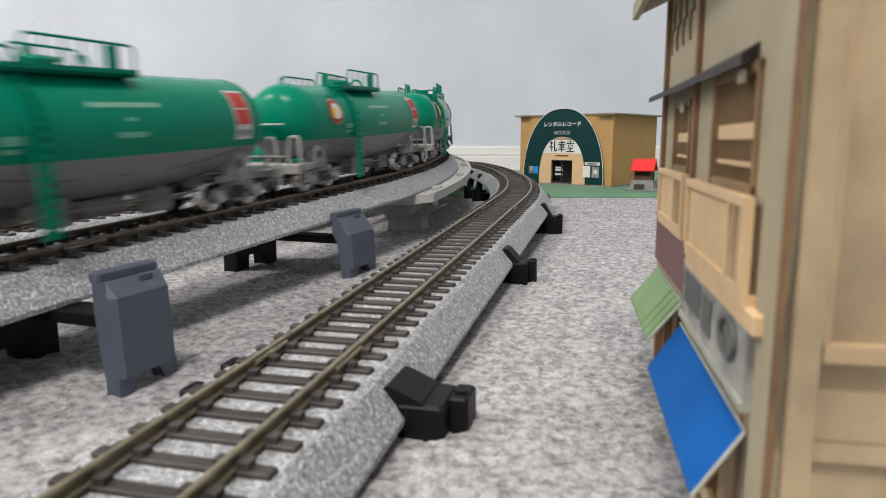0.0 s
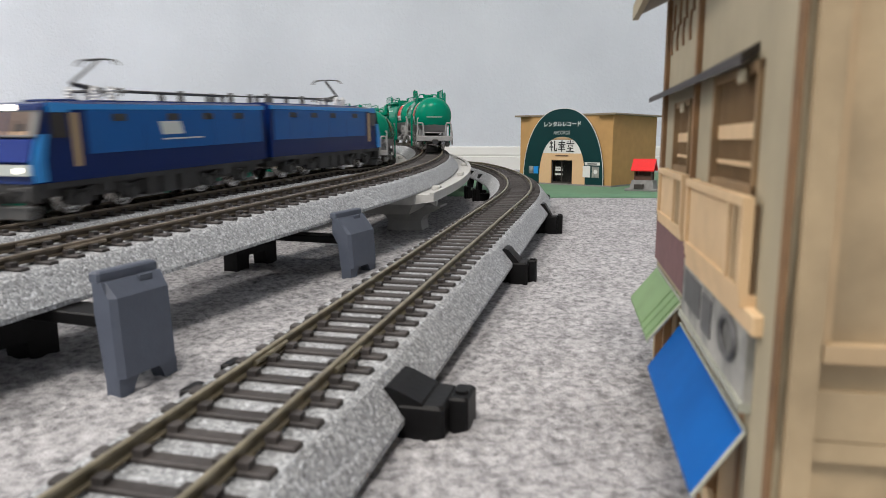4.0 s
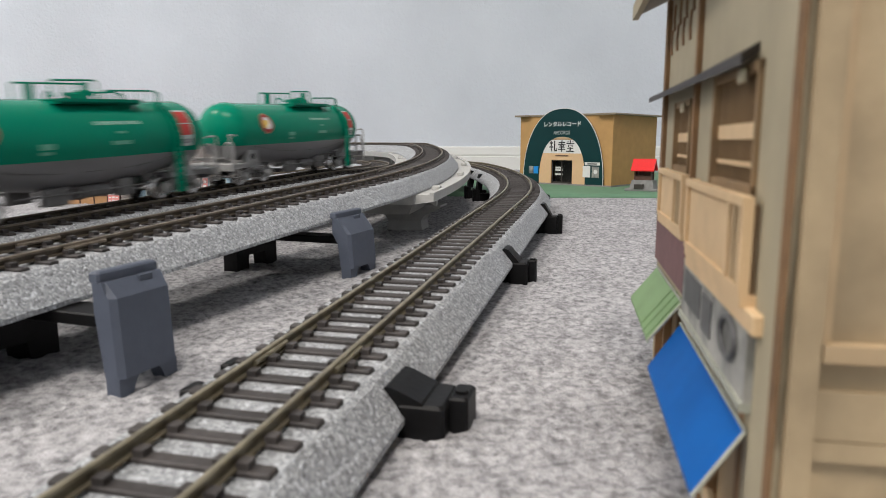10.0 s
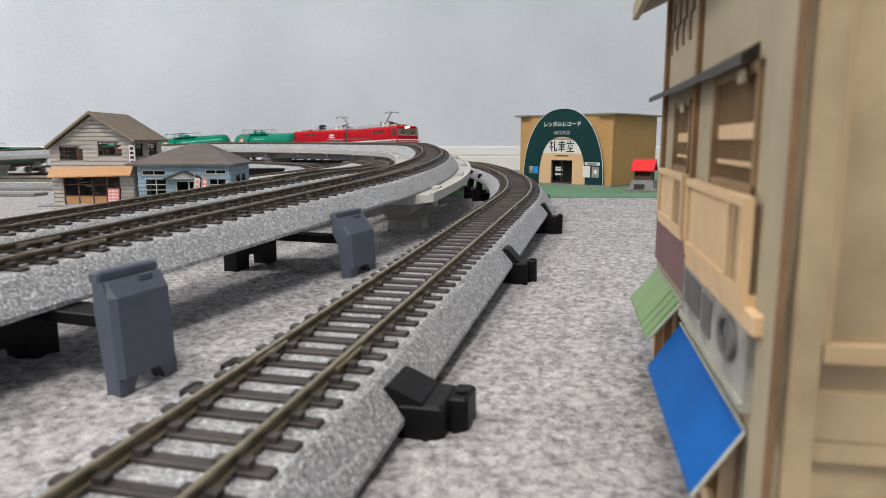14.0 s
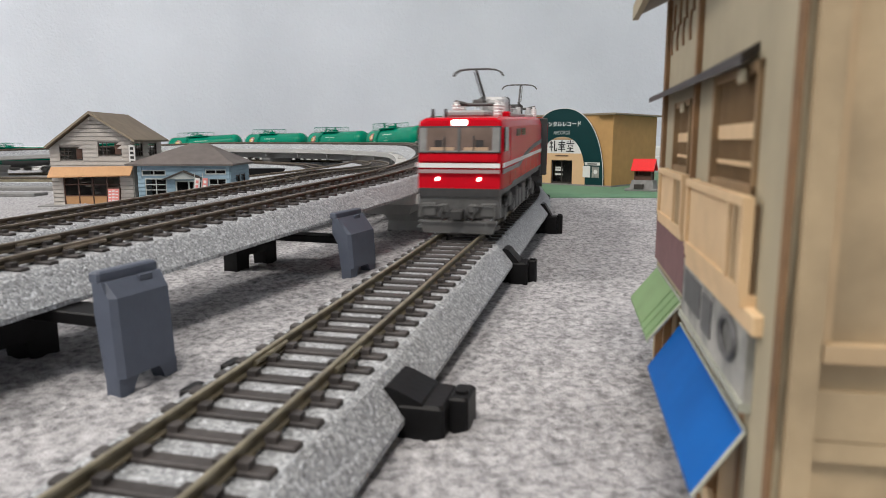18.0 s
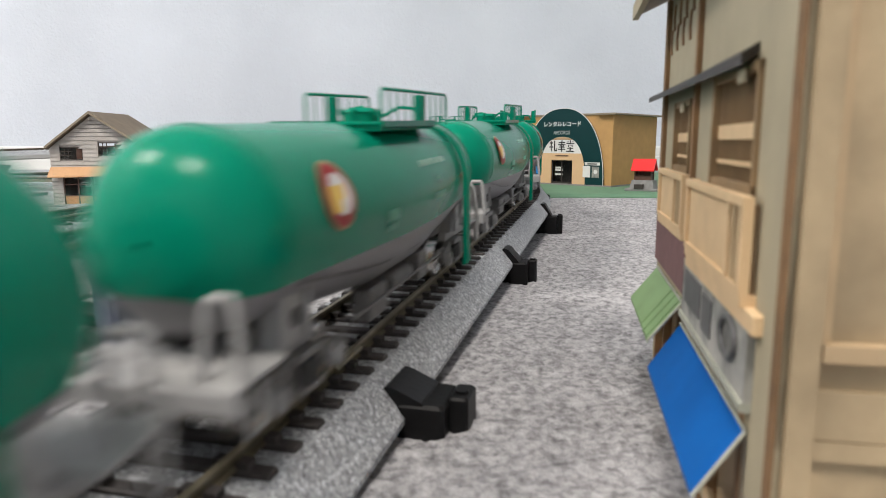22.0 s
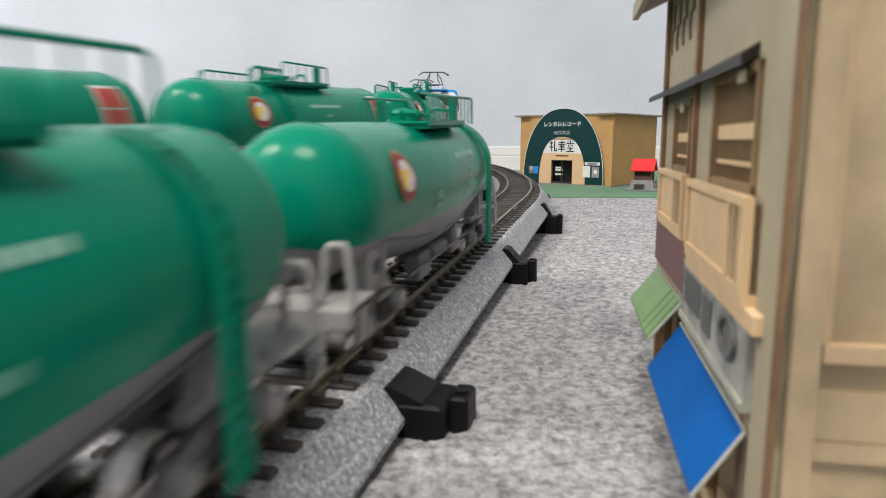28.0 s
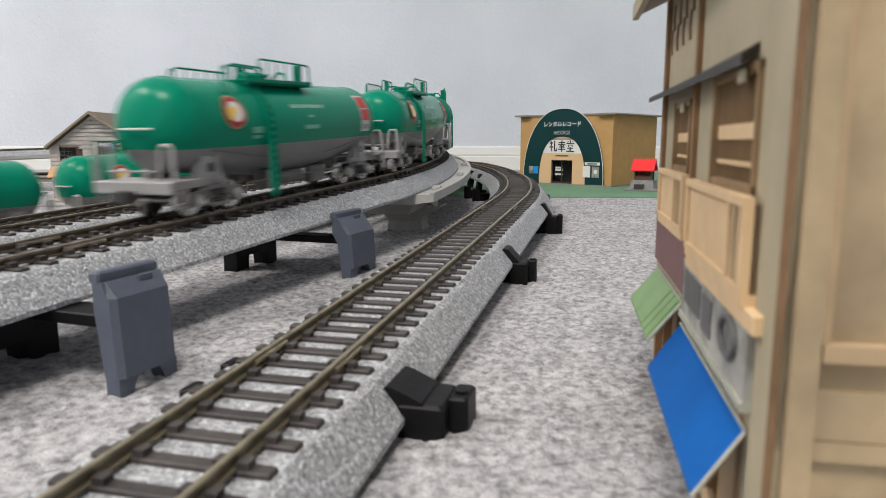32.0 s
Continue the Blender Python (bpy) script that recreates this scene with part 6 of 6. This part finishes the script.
def blue_house():
    t = thing("blue_bungalow", "pale blue single-storey model house with a hipped brown roof", "model house")
    W, D, H, R = 82.0, 62.0, 40.0, 57.0
    I = pose(0, 0, 0)
    holes = [(3.5, 25, 28.5, 33.5), (6, 25.5, 10, 26.0), (33, 57, 2, 24.0), (60, 79, 29.5, 34), (63, 79.0, 10, 26)]
    pierced(t, "front_wall", W, 0, H, holes, M["blue_dark"], I, label="pale blue boarded front wall")
    planks(t, W, 0.5, H, 3.6, holes, M["blue_siding"], I)
    east = pose(W * MM, 0, 0, 0, 0, 90)
    eh = [(16, 30, 10, 28), (34, 48, 10, 28)]
    pierced(t, "side_wall", D, 0, H, eh, M["blue_siding"], east, label="pale blue boarded side wall")
    planks(t, D, 0.5, H, 3.6, eh, M["blue_siding"], east)
    part("side_wall", Mesh().box(0, 2, 2, D, 0, H), M["blue_siding"], t)
    part("rear_wall", Mesh().box(2, W - 2, D - 2, D, 0, H), M["blue_siding"], t)
    for i, (u0, u1, z0, z1) in enumerate(holes):
        if i == 2:
            continue
        window(t, u0, z0, u1 - u0, z1 - z0, 2, 1 if i in (0, 3) else 3, M["frame_light"], None, "pale-framed window")
    for u0, u1, z0, z1 in eh:
        window(t, u0, z0, u1 - u0, z1 - z0, 1, 2, M["frame_dark"], east, "dark-framed side window")
    d = Mesh()
    for u in (33, 44.4, 55.8):
        d.box(u, u + 1.2, -0.4, 0.8, 2, 24)
    d.box(33, 57, -0.4, 0.8, 23, 24)
    dr = part("entrance_door", d, M["frame_light"], t, "pale-framed glazed double door")
    g = part("pane", Mesh().box(34, 56, 0, 0.3, 2, 23), M["glass_clear"], dr)
    g.visible_shadow = False
    # Near-black sheet: the shade of the unlit rooms is in its colour.
    part("inner_wall", Mesh().box(2, W - 2, 24, 25, 0, H - 1), M["room_shade"], t, "near-black sheet standing for the unlit interior")
    # porch gable
    pg = Mesh()
    pg.prism([(27, 25.5), (57, 25.5), (42, 31.6)], "y", -5, 0)
    part("porch_gable", pg, M["frame_light"], t, "pale porch gable")
    for e in (-1, 1):
        b = Mesh()
        b.add([(42, -7, 33.2), (42, 0, 33.2), (42 + e * 18.5, 0, 25.6), (42 + e * 18.5, -7, 25.6), (42, -7, 32.0), (42, 0, 32.0), (42 + e * 18.5, 0, 24.4), (42 + e * 18.5, -7, 24.4)],
              [(0, 1, 2, 3), (7, 6, 5, 4), (3, 2, 6, 7), (0, 3, 7, 4), (2, 1, 5, 6), (1, 0, 4, 5)])
        part("porch_roof", b, M["frame_dark"], t, "dark porch roof edge")
    # hipped roof
    o = 4.5
    A = [(-o - 5, -o), (W + o, -o), (W + o, D + o), (-o - 5, D + o)]
    z = H - 1.0
    ridge = [(38, D / 2), (54, D / 2)]
    r = Mesh()
    v = [(x, y, z) for x, y in A] + [(x, y, R) for x, y in ridge] + [(x, y, z - 1.6) for x, y in A]
    r.add(v, [(0, 1, 5, 4), (1, 2, 5), (2, 3, 4, 5), (3, 0, 4), (6, 7, 1, 0), (7, 8, 2, 1), (8, 9, 3, 2), (9, 6, 0, 3), (9, 8, 7, 6)])
    part("roof", r, M["grey_roof"], t, "hipped grey-brown roof")
    t.matrix_basis = at(-274, 612, 0, 1.0)
    for x, w in ((-274 + 51, 0), (-274 + 58, 1)):
        f = thing("banner", "narrow red and white advertising banner leaning by the door", "banner", "banners by the blue house")
        part("cloth", Mesh().box(0, 4.4, 0, 0.7, 9, 27), M["sign_red"] if w else M["paper"], f)
        for k in range(4):
            part("print_bar", Mesh().box(1.0, 3.4, -0.25, 0, 10.5 + k * 4.0, 13.0 + k * 4.0), M["sign_red"] if not w else M["paper"], f)
        part("pole", Mesh().cyl((-0.5, 0.3, 0), (-0.5, 0.3, 31.0), 0.35, n=6), M["frame_light"], f)
        f.matrix_basis = at(x, 604, 0, 0, 0, 6)
    return t


blue_house()


# ---- the near timber shop house ----
def near_house():
    t = thing("timber_shop_house", "unpainted laser-cut wooden model shop house with awnings and balconies", "model house")
    # x runs along the street front from the near corner, y goes into the house, -y is the street
    L, H = 104.0, 92.0
    wins = [(14.0, 40.5, 52.5, 69.0), (62.5, 82.0, 53.0, 67.2)]
    pierced(t, "front_wall", L, 0, H, [*wins, (12, 100, 3, 26)], M["plaster"], pose(0, 0, 0), 2.0, "beige board street front")
    part("floor_inside", Mesh().box(2, L - 2, 2, 44, 38, 39.5), M["wood"], t)
    part("rear_wall", Mesh().box(0, L, 44, 46, 0, H), M["plaster"], t)
    part("end_wall", Mesh().box(L - 2, L, 2, 44, 0, H), M["plaster"], t)
    # posts with burnt edges
    for x, w in ((-0.6, 2.2), (56.0, 2.0), (L - 6, 3.6)):
        part("post", Mesh().box(x, x + w, -0.3 if x < 1 else -0.9, -0.002, 30 if x > 10 else 0, H), M["burnt"], t, "burnt-edged post")
    part("post", Mesh().box(1.7, 9.0, -0.2, 0, 0, H), M["plaster"], t, "pale corner board")
    # windows: lattice screens
    for u0, u1, z0, z1 in wins:
        f = Mesh()
        f.box(u0, u1, -0.6, 1.0, z0, z0 + 1.2)
        f.box(u0, u1, -0.6, 1.0, z1 - 1.2, z1)
        f.box(u0, u0 + 1.0, -0.6, 1.0, z0, z1)
        f.box(u1 - 1.4, u1, -0.8, 1.2, z0, z1)
        w = part("lattice_window", f, M["lattice"], t, "wooden lattice window")
        scr = Mesh().box(u0 + 1, u1 - 1, 1.2, 1.6, z0 + 1, z1 - 1)
        part("screen", scr, M["burnt"], w)
        n = int((u1 - u0) / 1.9)
        for i in range(1, n):
            x = u0 + (u1 - u0) * i / n
            part("bar", Mesh().box(x - 0.22, x + 0.22, 0.3, 1.1, z0 + 1, z1 - 1), M["lattice"], w)
        part("rail", Mesh().box(u0 + 1, u1 - 1, 0.1, 1.0, z0 + (z1 - z0) * 0.42, z0 + (z1 - z0) * 0.55), M["wood_light"], w)
        part("rail", Mesh().box(u0 + 1, u1 - 1, 0.1, 1.0, z0 + (z1 - z0) * 0.2, z0 + (z1 - z0) * 0.24), M["wood_light"], w)
        part("rain_hood", Mesh().box(u0 + 5, u0 + 9, -1.2, -0.7, z1 - 2.4, z1 - 0.4, 0.3), M["plaster"], w, "small hood block over the window")
    # canopy over the windows
    c = Mesh()
    c.add([(17, 0, 71.4), (100, 0, 71.4), (101, -4.2, 69.6), (16, -2.3, 69.9), (17, 0, 70.0), (100, 0, 70.2), (101, -4.2, 68.4), (16, -2.3, 68.5)],
          [(3, 2, 1, 0), (4, 5, 6, 7), (2, 3, 7, 6), (0, 1, 5, 4), (1, 2, 6, 5), (3, 0, 4, 7)])
    part("canopy", c, M["grey_metal"], t, "thin dark grey canopy strip")
    # vent slots high on the front
    for r, z in ((0, 84), (1, 79.0)):
        for k in range(4):
            x = 66 + k * 8.5 + r * 3
            v = Mesh()
            v.prism([(x, z), (x + 1.6, z), (x + 2.6, z + 2.4), (x + 1.6, z + 5.6), (x, z + 5.6), (x + 1.0, z + 2.6)], "y", -0.35, 0.1)
            part("vent_slot", v, M["burnt"], t)
    part("roof", Mesh().prism([(-8, 93), (46, 118), (48, 116), (-7, 90.5)], "x", -3, L + 6), M["house_roof"], t, "plain sloping roof")
    part("eave_board", Mesh().box(-3, L + 6, -8.2, -6.8, 89.5, 93), M["plaster"], t)
    # balconies
    def balcony(u0, u1, z0, z1, out, slots):
        b = part("balcony", Mesh().box(u0, u1, -out, 0, z0 - 1.4, z0), M["wood_light"], t, "pale wooden balcony")
        part("panel", Mesh().box(u0 + 1.6 + slots, u1 - 1.6, -out + 0.3, -out + 0.9, z0, z1 - 1.2), M["wood_light"], b)
        part("top_rail", Mesh().box(u0, u1, -out - 0.4, -out + 1.0, z1 - 1.2, z1), M["wood_light"], b)
        part("bottom_rail", Mesh().box(u0, u1, -out - 0.2, -out + 1.0, z0, z0 + 1.0), M["wood_light"], b)
        for x in (u0, u0 + 1.6 + slots, u1 - 1.4):
            part("upright", Mesh().box(x, x + 1.4, -out - 0.3, -out + 1.0, z0 + 1.0, z1 - 1.2), M["wood_light"], b)
        for k in range(int(slots / 2.4)):
            part("baluster", Mesh().box(u0 + 3.2 + k * 2.4, u0 + 4.0 + k * 2.4, -out, -out + 0.6, z0 + 1.0, z1 - 1.2), M["wood"], b)
        part("slot_back", Mesh().box(u0 + 1.4, u0 + 1.6 + slots, -0.4, -0.1, z0, z1 - 1.2), M["lattice"], b)
        part("end_panel", Mesh().box(u1 - 1.0, u1, -out + 1, 0, z0, z1), M["wood_light"], b)
    balcony(10.5, 52.0, 40.5, 52.6, 1.9, 6)
    balcony(57.0, 92.0, 42.0, 53.0, 1.9, 9)
    part("ledge", Mesh().box(6, 54, -1.4, 0, 36.6, 39.2, 0.2), M["wood_light"], t, "pale ledge under the balcony")
    # sign boards
    s1 = part("sign_board", Mesh().box(8.5, 56, -1.2, -0.2, 27.5, 37.6), M["poster_grey"], t, "grey printed sign board")
    for u0, u1, z0, z1 in ((29, 36, 29.6, 35.4), (38, 52, 30.4, 36)):
        part("print_bar", Mesh().box(u0, u1, -1.45, -1.18, z0, z1), M["photo_dark"], s1)
    ring = Mesh()
    ring.tube([(17.5 + 4.2 * math.cos(q), -1.4, 33.5 + 2.6 * math.sin(q)) for q in [2 * math.pi * i / 24 for i in range(25)]], 0.55, 5)
    part("print_ring", ring, M["photo_dark"], s1)
    part("sign_frame", Mesh().box(8.5, 57, -1.6, -0.2, 26.4, 27.6), M["pale_edge"], s1)
    part("sign_board", Mesh().box(56.5, 99, -1.2, -0.2, 30.5, 40.5), M["mauve"], t, "mauve sign board")
    # awnings
    def awning(u0, u1, zt, zb, out, mat, label):
        a = Mesh()
        e = 0.8
        a.add([(u0, -0.4, zt), (u1, -0.4, zt), (u1, -out, zb), (u0, -out, zb), (u0, -0.4, zt - e), (u1, -0.4, zt - e), (u1, -out, zb - e), (u0, -out, zb - e)],
              [(3, 2, 1, 0), (4, 5, 6, 7), (2, 3, 7, 6), (0, 1, 5, 4), (1, 2, 6, 5), (3, 0, 4, 7)])
        w = part("awning", a, mat, t, label)
        for a0, a1 in (((u0 - 0.2, -0.4, zt), (u0 - 0.2, -out, zb)), ((u0, -0.5, zt + 0.2), (u1, -0.5, zt + 0.2))):
            part("awning_edge", Mesh().tube([(p[0], p[1], p[2] - 0.3) for p in (a0, a1)], 0.3, 6), M["pale_edge"], w, "pale bare edge of the awning")
        return w
    AW = awning(9.5, 60.0, 24.0, 14.8, 6.3, M["blue_cloth"], "bright blue awning")
    AG = awning(60.5, 99.0, 28.2, 20.2, 6.6, M["green_cloth"], "green ribbed awning")
    for k in range(3):
        x = 62 + k * 5.0
        rb = Mesh().add([(x, -0.3, 28.7), (x + 0.8, -0.3, 28.7), (x + 0.8, -6.6, 20.6), (x, -6.6, 20.6), (x, -0.3, 28), (x + 0.8, -0.3, 28), (x + 0.8, -6.6, 20.0), (x, -6.6, 20.0)],
                        [(3, 2, 1, 0), (4, 5, 6, 7), (2, 3, 7, 6), (0, 1, 5, 4), (1, 2, 6, 5), (3, 0, 4, 7)])
        part("rib", rb, M["green_cloth"], AG)
    # ground floor: doors, stall and base
    for x in (12, 30, 48, 66, 84, 98):
        part("shop_post", Mesh().box(x, x + 2, -0.2, 1.4, 3, 26), M["burnt"], t, "dark ground-floor post")
    part("shutter", Mesh().box(12, 100, 1.5, 2.2, 3, 26), M["wood"], t, "wooden shop shutters")
    for k, (x, w, z) in enumerate(((18, 12, 8), (36, 15, 7), (58, 12, 9), (76, 14, 7))):
        part("goods_crate", Mesh().box(x, x + w * 0.6, -1.7, -0.4, 1.5, z, 0.3), M["brown_wood"] if k % 2 else M["wood"], t, "small wooden crate before the shop")
    part("base_slab", Mesh().box(-0.6, L + 1, -0.7, 46, 0, 1.4), M["burnt"], t, "thin wooden base")
    # side wall with beams, facing the near end
    sw = pose(0, 46 * MM, 0, 0, 0, -90)
    side = pierced(t, "side_wall", 46, 0, H, [(28, 34, 1000, 1001)], M["end_board"], sw, 2.0, "beige board end wall")
    for z0, z1, m_ in ((36.4, 38.3, "wood"), (25.2, 27.4, "end_board")):
        part("beam", Mesh().box(-1.6 if z0 > 30 else -0.8, 0, 3.8, 46, z0, z1), M[m_], t, "pale horizontal beam")
    part("lower_panel", Mesh().box(-0.7, -0.01, 3.8, 46, 27.6, 33.0), M["end_board"], t)
    part("side_post", Mesh().box(-1.4, 0, 0.9, 3.6, 0, H), M["end_board"], t, "pale corner post")
    part("side_post", Mesh().box(-0.9, 0, 3.7, 4.6, 38.4, H), M["wood"], t)
    t.matrix_basis = at(36.1, 70.0, 0, 90 - math.degrees(0.185)) @ Matrix.Diagonal((1, -1, 1, 1))
    return t


def far_left_things():
    """What stands on the far side beyond the houses."""
    # The third entry is a black box added to darken the ground under the viaduct.
    for x0, x1, y, z, mat, label in ((-1100, -455, 820, 4.0, "stone", "long dark grey roadbed strip"), (-1100, -440, 730, 3.4, "stone", "long dark grey model roadbed strip"), (-420, -70, 985, 20.0, "black_plastic", "added black box standing for shade behind the viaduct")):
        p = thing("platform_strip", label, "platform")
        part("slab", Mesh().box(x0, x1, y, y + 26, 0, z, 0.5), M[mat], p)
    bw = thing("blue_white_wagon", "blue and white model wagon standing in a siding", "wagon")
    part("body", Mesh().box(-60, 60, -15, 15, 9, 42, 1.5), M["white"], bw)
    part("band", Mesh().box(-60.3, 60.3, -15.3, 15.3, 4, 12, 0.5), M["sky_blue"], bw, "blue band")
    part("underframe", Mesh().box(-55, 55, -12, 12, 0, 4), M["dark"], bw)
    bw.matrix_basis = at(-975, 1392, 0, 0)
    sd = thing("siding_track", "grey ballast siding beyond the houses", "model track")
    part("roadbed", Mesh().box(-1100, -480, 882, 930, 0, 6.0, 0.8), M["ballast"], sd)
    for y in (897.5, 914.5):
        part("rail", Mesh().box(-1100, -480, y - 0.6, y + 0.6, 5.9, 8.6), M["rail"], sd)


near_house()
far_left_things()


# ---- what moves ----
def run_train(train, line, front0, speed, times, drift=((0.0, 0.0), (32.0, 0.0))):
    """front0: where the train's front is at 0 s. speed: mm/s along the line (negative: towards its start).
    drift: by how many mm it is off that steady run, time by time."""
    sign = 1 if speed > 0 else -1
    for ob, behind, base, backwards in train:
        rows = []
        for t in times:
            s = front0 + speed * t - sign * behind + float(np.interp(t, [d[0] for d in drift], [d[1] for d in drift]))
            a, b = line.spot(run(line, s + sign * base)), line.spot(run(line, s - sign * base))
            c = (a + b) / 2
            d = a - b
            if backwards:
                d = -d
            yaw = math.degrees(math.atan2(-d.x, d.y))
            tilt = math.degrees(math.atan2(d.z, math.hypot(d.x, d.y)))
            rows.append((t, at(c.x, c.y, c.z, yaw, tilt)))
        walk(ob, rows)


TIMES = [i * 0.25 for i in range(129)]


def motions():
    run_train(TRAIN_RED, low_track, 3295.0, -170.0, TIMES, ((0, 32), (14, 32), (17, 22), (18, 2), (19, -6), (20.5, -4), (24, 0), (25, 6), (26.5, 18), (28, 30), (29.3, 40), (32, 50)))
    run_train(TRAIN_EXPRESS, viaduct_track, -164.9 + 233.0 + 6 * PITCH, 165.0, TIMES, ((0, -6), (10, -6), (20, -82), (25, -90), (25.5, -84), (26.5, -48), (27.5, -20), (28, -15), (29, -9), (30, -6), (32, -7)))
    run_train(TRAIN_BLUE, inner_track, 647.0, -172.0, TIMES, ((0, 0), (8, 0), (9, -4), (10, -18), (11, -48), (12, -95), (14, -100), (20, -50), (26, 0), (32, 0)))
    run_train(TRAIN_GROUND, ground_track, 132.0 + 314.0 + 4 * PITCH - 0.0, 163.0, TIMES)


motions()
